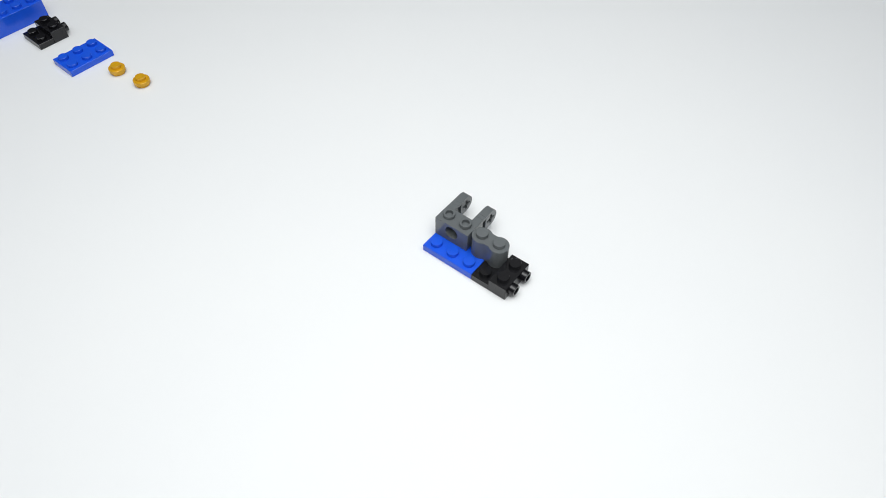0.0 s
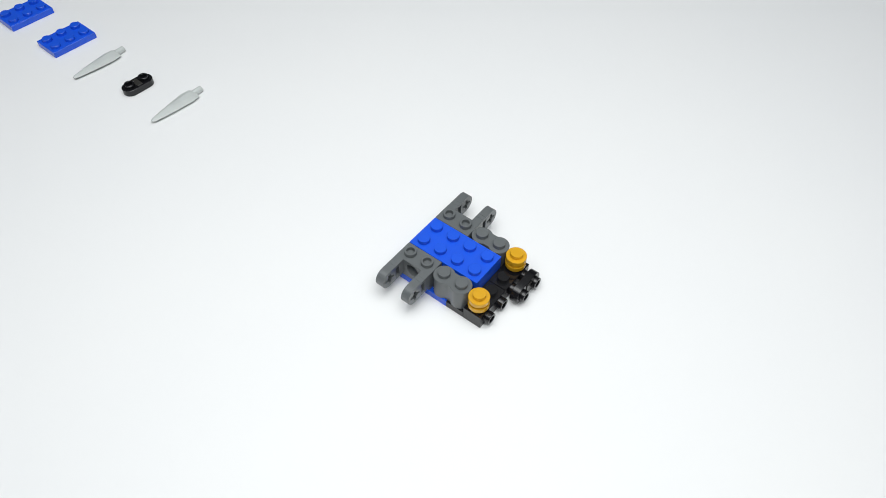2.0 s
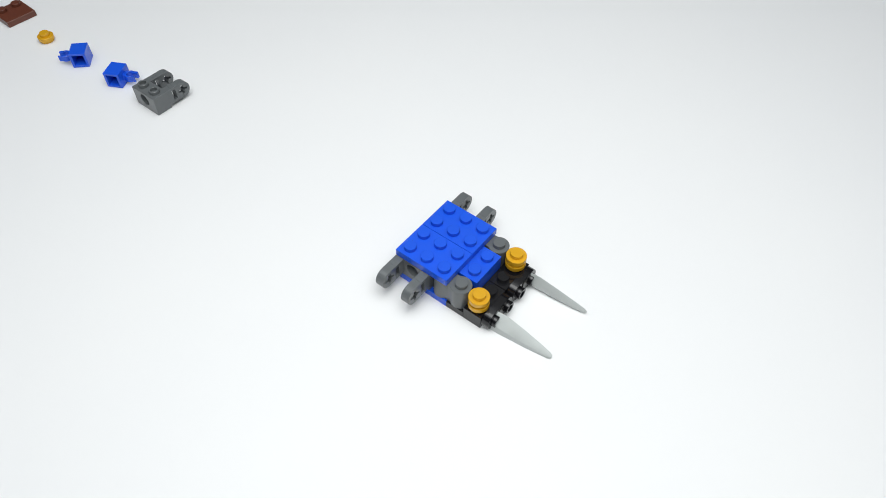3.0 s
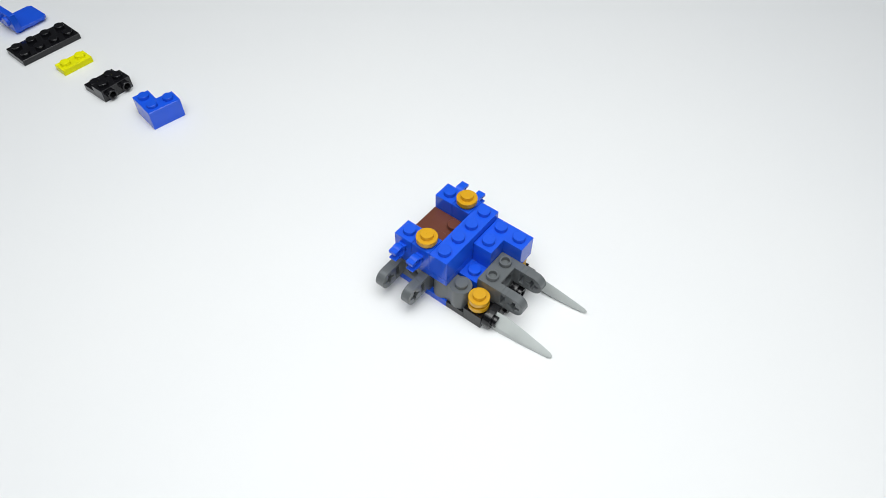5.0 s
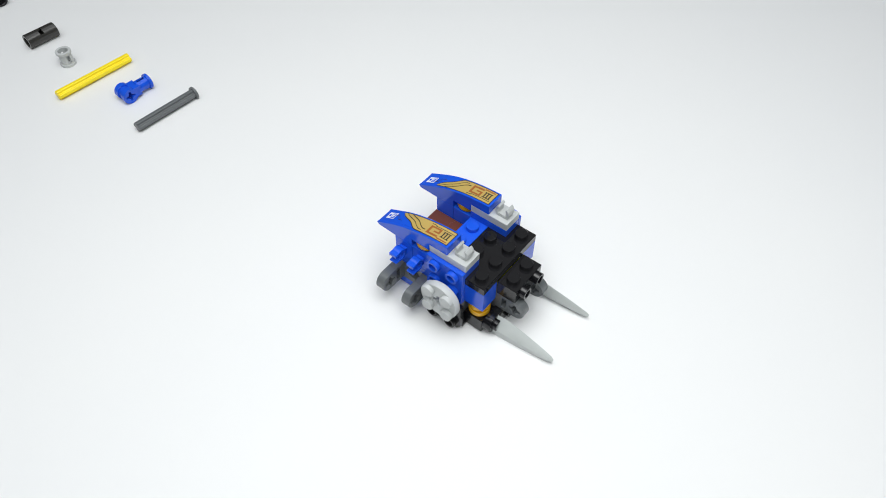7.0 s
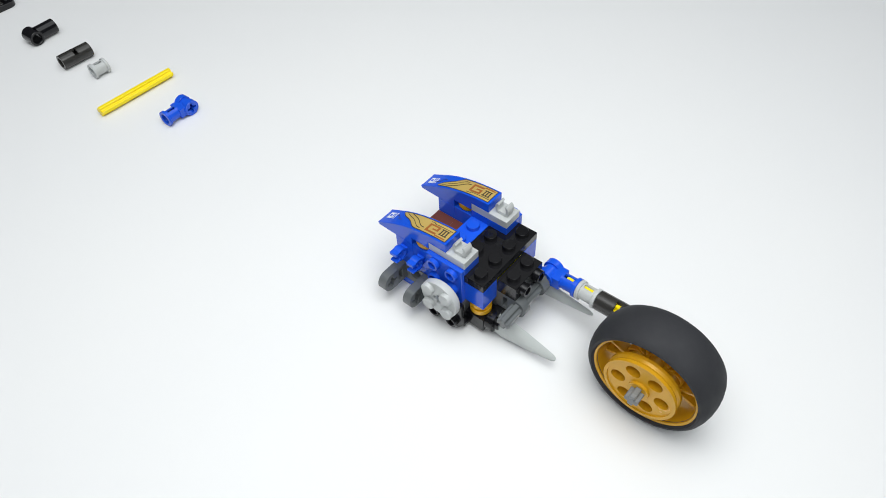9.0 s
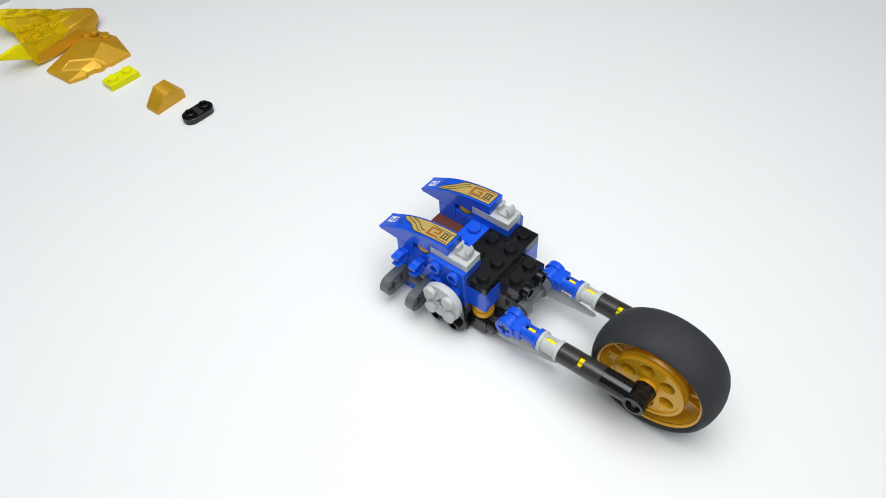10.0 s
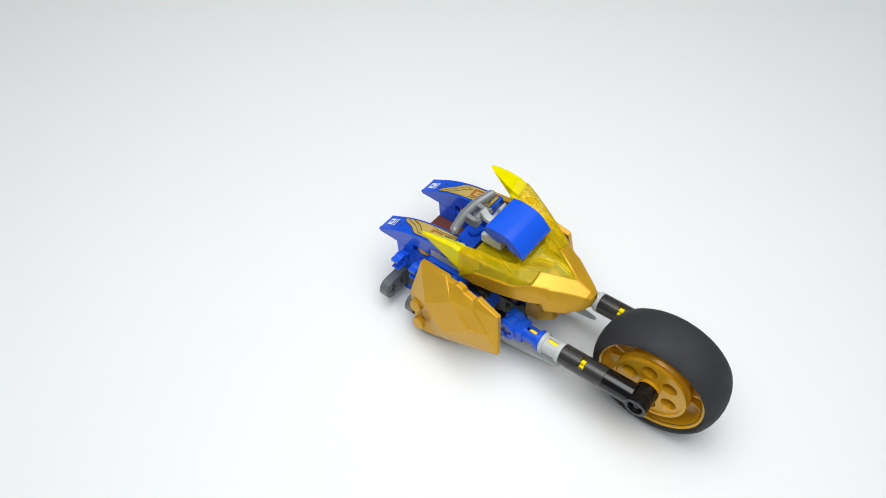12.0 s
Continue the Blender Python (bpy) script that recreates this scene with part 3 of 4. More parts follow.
def nose_cone():
    """The bike's fairing: a gold hull, a clear upper skin, a canopy with studs and two clear horns."""
    root = thing("nose_fairing", "pearl gold fairing fading into clear yellow horns", "toy fairing")
    # stations along the hull: x, then (half width, height) of the lower edge, side line, shoulder and inner edge
    rows = [(-14, (18.9, 6.6), (19.2, 10.0), (19.1, 19.4), (14.6, 17.2)), (-9, (18.4, 5.4), (18.4, 11.4), (17.7, 18.0), (12.6, 15.8)), (-2, (16.7, 4.4), (16.4, 10.8), (15.4, 15.2), (10.2, 14.4)),
            (4, (14.9, 4.0), (14.4, 9.6), (13.2, 12.6), (7.9, 13.4)), (9, (13.1, 3.8), (12.3, 9.0), (11.0, 11.0), (5.8, 12.9)), (13.4, (11.2, 4.0), (10.3, 8.0), (8.9, 10.4), (3.3, 12.0)), (14.6, (11.2, 1.4), (10.5, 7.0), (8.8, 10.0), (2.7, 11.7)),
            (19.4, (8.6, 1.3), (7.4, 6.4), (5.8, 9.0), (0.0, 10.4)), (24.6, (4.4, 2.6), (3.8, 5.6), (3.0, 7.6), (0.0, 8.4)), (26.2, (2.4, 3.6), (2.1, 5.4), (1.8, 6.8), (0.0, 7.2))]

    def skin(bm, pick):
        for s in (-1, 1):
            grid = [[bm.verts.new((row[0], s * w, z)) for w, z in row[1:]] for row in rows]
            for k, (p, q) in enumerate(zip(grid, grid[1:])):
                for i in range(3):
                    if (k, i) == (3, 1):
                        # gold and clear part aslant on the side
                        bm.faces.new((p[1], q[1], q[2]) if pick(8, 0) else (p[1], q[2], p[2]))
                    elif (k, i) == (0, 0):
                        bm.faces.new((p[0], q[0], q[1]) if pick(8, 0) else (p[0], q[1], p[1]))
                    elif pick(k, i):
                        bm.faces.new((p[i], p[i + 1], q[i + 1], q[i]))
        bmesh.ops.delete(bm, geom=[v for v in bm.verts if not v.link_faces], context="VERTS")
        bmesh.ops.remove_doubles(bm, verts=bm.verts, dist=0.05)

    bm = bmesh.new()
    skin(bm, lambda k, i: k < 3 and i > 0 or (k, i) == (3, 2))
    shell("upper_fairing", bm, AMBER, root, 1.4, -0.3, "clear amber yellow upper fairing")
    bm = bmesh.new()
    skin(bm, lambda k, i: not (k < 3 and i > 0 or (k, i) == (3, 2)))
    ends = [v for v in bm.verts if v.co.x > 26]
    ends.sort(key=lambda v: math.atan2(v.co.z - 5, v.co.y))
    bm.faces.new(ends)
    hull = shell("hull", bm, GOLD_DEEP, root, 1.3, -1)
    for s in (-1, 1):
        bm = bmesh.new()
        prism(bm, [(17.3, 3.0), (18.1, 0.2), (20.7, 0.2), (21.9, 3.0)], "y", s * 6.4 - 0.6, s * 6.4 + 0.6)
        part("lower_tooth", bm, GOLD_DEEP, hull)
    # the canopy: a faceted window in front of a sunken deck
    bm = bmesh.new()
    spans = [(19.2, 0.5, 10.1, 10.3), (13.5, 3.2, 11.6, 12.6), (8.5, 5.8, 12.6, 14.0), (4.2, 7.6, 13.1, 14.8), (3.2, 8.0, 13.0, 11.9), (-4, 10.6, 14.1, 11.9), (-13.8, 14.4, 16.8, 11.9)]
    grid = [[bm.verts.new((x, y, z)) for y, z in ((-w, zl), (-w * (0.74 if zh < 12 else 0.5), zh), (0, zh + (0 if zh < 12 else 0.7)), (w * (0.74 if zh < 12 else 0.5), zh), (w, zl))] for x, w, zl, zh in spans]
    for p, q in zip(grid, grid[1:]):
        for i in range(4):
            bm.faces.new((p[i], p[i + 1], q[i + 1], q[i]))
    canopy = shell("canopy", bm, AMBER, root, 1.3, -1, "clear amber yellow canopy")
    for x in (-9.3, -1.3):
        for y in (-4, 4):
            stud(root, x, y, 11.9, AMBER)
    bm = bmesh.new()
    tube(bm, "z", 11.5, 12.8, 2.7, 1.7, 20)
    part("axle_hole", bm, AMBER, canopy, at=at(-5.3, 0, 0), bevel=0.1)
    for s in (-1, 1):
        bm = bmesh.new()
        prism(bm, [(11.5, s * 2.6), (6.0, s * 6.3), (1.5, s * 8.6), (2.6, s * 6.2), (7.0, s * 3.2)], "z", 12.6, 15.0)
        for v in bm.verts:
            if v.co.z > 14:
                v.co.y -= s * 1.0
        part("window", bm, AMBER, root, "clear amber yellow window strip", bevel=0.2)
        # horns: x, inner and outer half width, inner top, outer top, lower edge
        sections = [(-13.6, 14.6, 19.3, 17.3, 19.6, 10.2), (-16.5, 14.8, 19.6, 17.8, 20.6, 12.4), (-20.5, 15.9, 20.0, 18.2, 20.6, 15.2), (-24.8, 17.3, 20.2, 18.8, 20.4, 17.6), (-27.8, 18.6, 20.0, 19.3, 20.1, 18.8), (-28.5, 19.0, 19.6, 19.4, 19.9, 19.2)]
        bm = bmesh.new()
        rings = []
        for x, yi, yo, zi, zo, zl in sections:
            rings.append([bm.verts.new((x, s * y, z)) for y, z in ((yi, zl + 0.25 * (zi - zl)), (yo, zl), (yo + 0.1, zo - 0.4), (0.3 * yi + 0.7 * yo, zo), (yi, zi))])
        for p, q in zip(rings, rings[1:]):
            for i in range(5):
                j = (i + 1) % 5
                bm.faces.new((p[i], p[j], q[j], q[i]))
        bm.faces.new(rings[0])
        bm.faces.new(rings[-1])
        cheek = bmesh.new()
        prism(cheek, [(-17.0, 16.6), (-9.0, 14.6), (-9.5, 8.6), (-13.4, 7.6), (-15.6, 10.5)], "y", s * 14.2 - 0.6, s * 14.2 + 0.6)
        part("rear_cheek", cheek, HORN, root, bevel=0.2)
        horn = part("horn", bm, HORN, root, "clear bright yellow horn", bevel=0.25)
        for p in horn.data.polygons:
            p.use_smooth = False
    # angular ribs moulded into the shoulders
    for x, y, w, turn in ((-8, 15.6, 1.5, 12), (-8, -15.6, 1.5, -12), (0, 12.0, 1.3, 20), (0, -12.0, 1.3, -20)):
        bm = bmesh.new()
        prism(bm, [(-4, 0), (-1.5, -w), (3.5, -0.3), (3.5, 0.3), (-1.5, w)], "z", 0, 1.6)
        for v in bm.verts:
            if v.co.z > 1:
                v.co.x, v.co.y = v.co.x * 0.6, v.co.y * 0.45
        part("shoulder_rib", bm, AMBER, canopy, bevel=0, at=at(x, y, 16.3 if x < -4 else 14.0, 0, 17, turn))
    return root


def hinge_plate():
    root = studded("hinge_plate", 2, 1, 3.2, LIGHT, "light grey plate with a bar finger", "toy plate")
    bm = bmesh.new()
    box(bm, -1.4, 3.8, 1.0, 1.4, 7.4, 2.6)
    prism(bm, [(6.6, 0.8), (8.2, 1.6), (9.4, 4.4), (8.6, 5.0), (7.2, 3.0), (6.4, 2.6)], "x", -1.4, 1.4)
    part("finger", bm, LIGHT, root)
    return root


def handlebar():
    root = thing("handlebar", "flat silver motorcycle handlebar with a clip", "toy handlebar")
    bm = bmesh.new()
    pts = [(-12.4, 3.5), (-11.4, 3.3), (-5.5, 0.8), (-3.2, 0.1), (3.2, 0.1), (5.5, 0.8), (11.4, 3.3), (12.4, 3.5)]
    rings = []
    for i, (x, y) in enumerate(pts):
        r = 1.7 if 0 < i < 7 else 1.0
        rings.append([bm.verts.new((0.93 * x, 0.55 * y + r * math.cos(a), 0.2 * y + r * math.sin(a))) for a in [2 * math.pi * k / 14 for k in range(14)]])
    for p, q in zip(rings, rings[1:]):
        for i in range(14):
            j = (i + 1) % 14
            bm.faces.new((p[i], p[j], q[j], q[i]))
    bm.faces.new(rings[0])
    bm.faces.new(rings[-1])
    part("bar", bm, SILVER, root, bevel=0)
    for x in (-4.0, 2.2):
        bm = bmesh.new()
        prism(bm, [(0.3, -1.4), (3.4, -1.7), (6.4, -0.8), (7.2, 1.6), (6.2, 2.9), (4.8, 1.8), (0.2, 1.4)], "x", x, x + 1.8)
        part("clip", bm, SILVER, root)
    bm = bmesh.new()
    rod(bm, "x", -2.2, 2.2, 1.3, 14, 4.6, 1.0)
    part("pin", bm, SILVER, root)
    return root


def top_slope():
    root = thing("cowl_slope", "blue curved square slope with a notch", "toy slope")
    bm = bmesh.new()
    curve = [(-7.95, 2.8), (-6.2, 3.5), (-4, 4.1), (-1.5, 4.5), (1, 4.5), (3.2, 3.9), (5.6, 2.7), (7.95, 1.1)]
    outline = [(-7.95, 0)] + [(-1.3, 0), (-1.3, 1.3), (1.3, 1.3), (1.3, 0)] + [(7.95, 0)] + curve[::-1]
    prism(bm, outline, "y", -7.95, 7.95)
    part("body", bm, BLUE, root)
    return root


# ---- the things: each piece of the toy motorcycle ----
def plate_2x3():
    return studded("plate_two_by_three", 3, 2, 3.2, BLUE, "blue plate, two by three studs", "toy plate", "blue plates")


plate_a, plate_b, plate_c, plate_d = plate_2x3(), plate_2x3(), plate_2x3(), plate_2x3()
side_a, side_b, side_c = side_plate(), side_plate(), side_plate()
fork_a, fork_b, fork_c = fork_brick(), fork_brick(), fork_brick()
log_a, log_b = log_brick(), log_brick()
g1, g2, g3, g4, g5, g6 = [round_plate() for i in range(6)]
brick = studded("brick_two_by_four", 4, 2, 9.6, BLUE, "blue brick, two by four studs", "toy brick")
pill_a, pill_b, pill_c = pill_plate(), pill_plate(), pill_plate()
blade_a, blade_b = blade(), blade()
clip_a, clip_b, clip_c, clip_d = clip_brick(), clip_brick(), clip_brick(), clip_brick()
seat = studded("seat_plate", 2, 2, 3.2, BROWN, "reddish brown plate with two studs, the seat", "toy plate", studs={(1, 0), (1, 1)})
bar14 = studded("brick_one_by_four", 4, 1, 9.6, BLUE, "blue brick, one by four studs", "toy brick")
corner_a, corner_b = corner_brick(), corner_brick()


def clear_plate():
    return studded("clear_plate", 2, 1, 3.2, CLEAR, "clear neon yellow plate with two studs", "toy plate", "clear yellow plates", solid=True)


clear_a, clear_b, clear_c = clear_plate(), clear_plate(), clear_plate()
plate24 = studded("plate_two_by_four", 4, 2, 3.2, BLACK, "black plate, two by four studs", "toy plate")
bracket_a = bracket(BLUE, "blue bracket with a hanging panel of hollow studs", -15.0, 3.2, 3.2)
bracket_b = bracket(BLUE, "blue bracket with a hanging panel of hollow studs", -15.0, 3.2, 3.2)
bracket_k = bracket(BLACK, "black bracket with an upright panel of hollow studs", 0.0, 13.4, 1.5, 10.5)
bracket_l = bracket(BLACK, "black bracket with an upright panel of hollow studs", 0.0, 13.4, 1.5, 10.5)
round_a, round_b = round_2x2(), round_2x2()
clipplate_a, clipplate_b = clip_plate(), clip_plate()
slope_a, slope_b = curved_slope(), curved_slope()
sticker_a, sticker_b = sticker(-1), sticker(1)
axle_a = axle("stop_axle", 33, DARK, "dark grey cross axle with an end stop", "dark grey axles", True)
axle_w = axle("wheel_axle", 34, MID, "dark grey cross axle through the wheel", "dark grey axles")
conn_a, conn_b = connector(), connector()
yax_a = axle("yellow_axle", 40, YELLOW, "bright yellow cross axle", "yellow axles")
yax_b = axle("yellow_axle", 40, YELLOW, "bright yellow cross axle", "yellow axles")
bush_a, bush_b = bush(), bush()
tube_a, tube_b = pin_tube(), pin_tube()
elbow_a, elbow_b = elbow(), elbow()
wheel = road_wheel()
disc = belt_disc()
gslope = gold_slope()
wedge_a, wedge_b = wedge(1), wedge(-1)
nose = nose_cone()
hingeplate = hinge_plate()
hbar = handlebar()
topslope = top_slope()


# ---- how the pieces move ----
def axes(x, y, z, ax, ay, az):
    """A pose in millimetres from the three directions of a thing's own axes."""
    m = Matrix((ax, ay, az)).transposed().to_4x4()
    m.translation = (x * MM, y * MM, z * MM)
    return m


X, Y, Z = Vector((1, 0, 0)), Vector((0, 1, 0)), Vector((0, 0, 1))
# how the half-built bike gets pushed on the table: seconds, shift, turn, tilt
BODY = [(0, at(0, 0, 0)), (6.2, at(1.7, -0.9, 0.3, 0, -0.6, -0.62)), (8.3, at(3.7, -0.45, 0, 0, -3.9, -1.9)), (9.3, at(4.45, -1.3, 0, 0, -4.3, -1.4)),
        (9.8, at(4.8, -1.55, 0, 0, -4.23, -1.05)), (10.5, at(5.6, -1.65, 0, 0, -4.4, -1.75)), (10.9, at(5.2, -2.15, 0, 0, -3.45, -0.85)), (11.5, at(5.35, -2.45, 0, 0, -3.8, -0.88))]
FRONT = [(0, at(-2.4, 0.5, -2.7)), (8.3, at(-1.45, 1.9, 0, 0, 0, -1.04)), (9.25, at(-0.8, 1.05, 0, 0, 0, -0.6)), (9.8, at(-0.5, 0.7, 0, 0, 0, -0.4)), (10.5, at(-0.35, 0.45, 0, 0, 0, -0.25)), (10.9, at(0, 0, 0))]
TICK = 1 / 30
PACE = 141.0


def settled(track, t):
    m = track[0][1]
    for s, k in track:
        if s <= t + 1e-6:
            m = k
    return m


def slide(line, flat):
    """Rows of a piece that comes along the line of waiting pieces: from far down the table to its front."""
    z, turn = flat
    rows = []
    t0, x0, y0 = line[0]
    if t0 > 0.1 and x0 < -255:
        # it is set down at the far end of the line with a quick push
        t0, x0 = t0 - 0.1, x0 - 25
        line = [(t0, x0, y0)] + line
    if t0 > 0:
        n = max(1, round(t0 / 0.6))
        rows += [(t0 * k / n, at(x0 - PACE * t0 * (1 - k / n), y0, z) @ turn) for k in range(n)]
    rows += [(t, at(x, y, z) @ turn) for t, x, y in line]
    return rows


def carry(ob, rows, steps, track):
    """Waits by its rows, is set on the bike by the steps (seconds, pose on the bike) and then goes with the bike."""
    if rows:
        first = settled(track, steps[0][0]) @ steps[0][1]
        last_t, last = rows[-1]
        q0, q1 = last.to_quaternion(), first.to_quaternion()
        turn = math.degrees(q0.rotation_difference(q1).angle)
        turn = min(turn, 360 - turn)
        parts = 1 if turn < 80 else 2 if turn < 160 else 3
        start = steps[0][0] - parts * TICK
        if start > last_t + 0.01:
            rows.append((start, last))
        for k in range(1, parts):
            m = q0.slerp(q1, k / parts).to_matrix().to_4x4()
            m.translation = last.translation.lerp(first.translation, k / parts) + Vector((0, 0, 0.03))
            rows.append((start + k * TICK, m))
    times = [(t, "step") for t, m in steps] + [(t, "shift") for t, m in track if t > steps[0][0] + 0.01]
    current = None
    for t, kind in sorted(times):
        if current is not None:
            rows.append((t - TICK, settled(track, t - TICK) @ current))
        for s, m in steps:
            if s <= t + 1e-6:
                current = m
        rows.append((t, settled(track, t) @ current))
    if rows[-1][0] < 12.0:
        rows.append((12.0, settled(track, 12.0) @ current))
    walk(ob, rows)


def spare(ob, x, y, flat, steps, track):
    """A twin that lies ready beside the table's empty side until it is set on the bike."""
    carry(ob, [(0, at(x, y, flat[0]) @ flat[1])], steps, track)


def motions():
    flat, quarter, half = at(0, 0, 0), at(0, 0, 0, 0, 0, 88), at(0, 0, 0, 0, 0, -88)
    edge = axes(0, 0, 0, Y, X, -Z) @ at(0, 0, 0, 0, 14)
    # set on the table from the start
    for ob, m in ((plate_a, at(12, -8, 0)), (side_a, at(32, -8, 0)), (fork_a, at(8, -4, 3.2)), (log_a, at(24, -4, 3.2))):
        carry(ob, [], [(0, m)], BODY)
    far, near = at(52.7, -6.1, 15.6, 0, -7.9, -3.5), at(52.8, -32.3, 16.0, 0, -7.5, -2.3)
    hub = at(102, -21.8, 21.9, 0.3, 0, -1.4)

    def tilt(a):
        return at(45, -16, 25 - 0.14 * a) @ at(-8, 0, 4) @ at(0, 0, 0, 0, a) @ at(8, 0, -4)

    carry(g1, slide([(0, -174.3, -19.8), (0.1, -160.4, -19.7)], (0, flat)), [(0.2, at(36, -4, 6.4))], BODY)
    carry(g2, slide([(0, -191.6, -21.5), (0.1, -179.6, -21.2), (0.2, -165.9, -18.7), (0.3, -153.2, -17.5)], (0, flat)), [(0.4, at(36, -4, 9.6))], BODY)
    carry(plate_b, slide([(0, -213.5, -25.8), (0.1, -201.2, -24.1), (0.2, -190.3, -24.1), (0.3, -176.6, -21.0), (0.4, -163.1, -19.2), (0.5, -146.8, -17.6)], (0, quarter)), [(0.6, at(12, -26.9, 0)), (0.7, at(12, -24, 0))], BODY)
    carry(side_b, slide([(0, -245.5, -26.8), (0.1, -231.3, -25.8), (0.2, -217.6, -26.4), (0.3, -206.3, -24.8), (0.4, -189.7, -21.0), (0.5, -175.0, -18.6), (0.6, -162.6, -17.7), (0.7, -151.8, -17.9)], (0, quarter)), [(0.8, at(32, -26.9, 0)), (0.9, at(32, -24, 0))], BODY)
    carry(brick, slide([(0, -270.8, -30.4), (0.1, -252.9, -30.9), (0.2, -244.2, -29.5), (0.3, -231.8, -28.2), (0.4, -216.7, -25.3), (0.5, -203.9, -21.9), (0.6, -187.2, -22.4), (0.7, -175.8, -23.9), (0.8, -162.8, -21.1), (0.9, -150.1, -18.3)], (0, quarter)), [(1.0, at(16, -16, 4.6)), (1.2, at(16, -16, 3.2))], BODY)
    carry(fork_b, slide([(0.3, -264.5, -33.1), (0.4, -246.1, -30.5), (0.5, -232.6, -29.9), (0.6, -218.1, -29.9), (0.7, -204.9, -28.9), (0.8, -194.2, -28.4), (0.9, -181.5, -27.5), (1, -164.7, -27.1), (1.1, -151.1, -25.5)], (0, flat)), [(1.2, at(8, -28, 4.0, 0, 0, 180)), (1.4, at(8, -28, 3.2, 0, 0, 180))], BODY)
    carry(log_b, slide([(0.4, -267.5, -27.7), (0.5, -254.7, -29.1), (0.6, -239.4, -27.4), (0.7, -226.4, -26.4), (0.8, -212.7, -26.2), (0.9, -202.0, -26.7), (1, -187.9, -24.8), (1.1, -173.8, -24.9), (1.2, -159.2, -24.9), (1.3, -147.3, -23.5)], (4.15, axes(0, 0, 0, Y, -Z, -X))), [(1.4, at(24, -28, 3.2))], BODY)
    carry(g3, slide([(0.6, -275.3, -29.3), (0.7, -259.2, -28.1), (0.8, -243.6, -27.8), (0.9, -233.7, -27.7), (1, -219.8, -25.9), (1.1, -207.8, -26.8), (1.2, -191.4, -26.0), (1.3, -179.4, -25.0), (1.4, -164.8, -21.6), (1.5, -154.2, -21.2)], (4.9, at(0, 0, 0, 180))), [(1.6, at(36, -28, 6.4))], BODY)
    carry(g4, slide([(0.8, -273.5, -28.7), (0.9, -258.4, -30.7), (1, -241.1, -29.0), (1.1, -230.4, -28.2), (1.2, -214.4, -27.5), (1.3, -203.4, -26.9), (1.4, -185.9, -25.2), (1.5, -173.3, -24.2), (1.6, -164.9, -22.3), (1.7, -150.8, -20.5)], (0, flat)), [(1.8, at(36, -28, 9.6))], BODY)
    carry(pill_a, slide([(1, -270.8, -27.8), (1.1, -252.9, -29.1), (1.2, -234.5, -27.9), (1.3, -226.0, -28.1), (1.4, -210.4, -27.7), (1.5, -195.6, -24.6), (1.6, -183.3, -24.1), (1.7, -168.6, -21.5), (1.8, -153.3, -20.2), (1.9, -139.7, -21.1)], (0, quarter)), [(2.0, at(42.0, -8.4, 4.2, 90, 0, 90)), (2.1, at(40.1, -8, 4.0, 90, 0, 90))], BODY)
    carry(blade_a, slide([(1.2, -269.8, -14.5), (1.3, -253.6, -14.7), (1.4, -234.8, -14.9), (1.5, -220.3, -12.6), (1.6, -206.1, -12.5), (1.7, -192.7, -11.3), (1.8, -176.7, -9.9), (1.9, -164.1, -8.2), (2, -147.7, -6.6), (2.1, -133.8, -7.2)], (1.4, half)), [(2.2, at(39.2, -4, 4.0, 40, 6, 4)), (2.5, at(39.2, -4, 4.0, 45, 6, 4)), (2.9, at(39.2, -4, 4.0, 92, 6, 4))], BODY)
    carry(pill_b, slide([(1.4, -265.3, -27.5), (1.5, -248.9, -26.8), (1.6, -231.4, -25.4), (1.7, -217.6, -25.2), (1.8, -205.4, -26.7), (1.9, -193.2, -24.3), (2, -173.6, -22.7), (2.1, -158.7, -21.7), (2.2, -144.6, -20.5), (2.3, -132.2, -20.3)], (0, quarter)), [(2.4, at(40.1, -24, 4.0, 90, 0, 90))], BODY)
    carry(blade_b, slide([(1.6, -265.7, -13.7), (1.7, -249.2, -10.5), (1.8, -235.2, -11.3), (1.9, -220.5, -10.5), (2, -204.1, -10.2), (2.1, -187.6, -10.1), (2.2, -171.7, -9.5), (2.3, -156.6, -8.3), (2.4, -141.7, -4.4), (2.5, -128.5, -2.4)], (1.4, half)), [(2.6, at(39.2, -28, 4.0, 60, 6, 3)), (3.1, at(39.2, -28, 4.0, 68, 6, 3))], BODY)
    carry(plate_c, slide([(1.8, -266.0, -20.1), (1.9, -251.5, -21.1), (2, -233.5, -22.1), (2.1, -220.0, -23.7), (2.2, -205.2, -23.2), (2.3, -189.4, -23.0), (2.4, -171.7, -23.0), (2.5, -157.8, -20.0), (2.6, -143.2, -17.1), (2.7, -133.6, -14.6)], (0, quarter)), [(2.8, at(12, -8, 13.6)), (3.0, at(12, -8, 12.8))], BODY)
    carry(plate_d, slide([(2, -271.3, -22.7), (2.1, -257.5, -22.6), (2.2, -237.1, -20.9), (2.3, -221.6, -23.5), (2.4, -204.7, -23.6), (2.5, -193.7, -22.8), (2.6, -180.0, -21.2), (2.7, -169.4, -19.7), (2.8, -155.4, -18.2), (2.9, -143.5, -17.3)], (0, quarter)), [(3.0, at(12, -24, 12.8))], BODY)
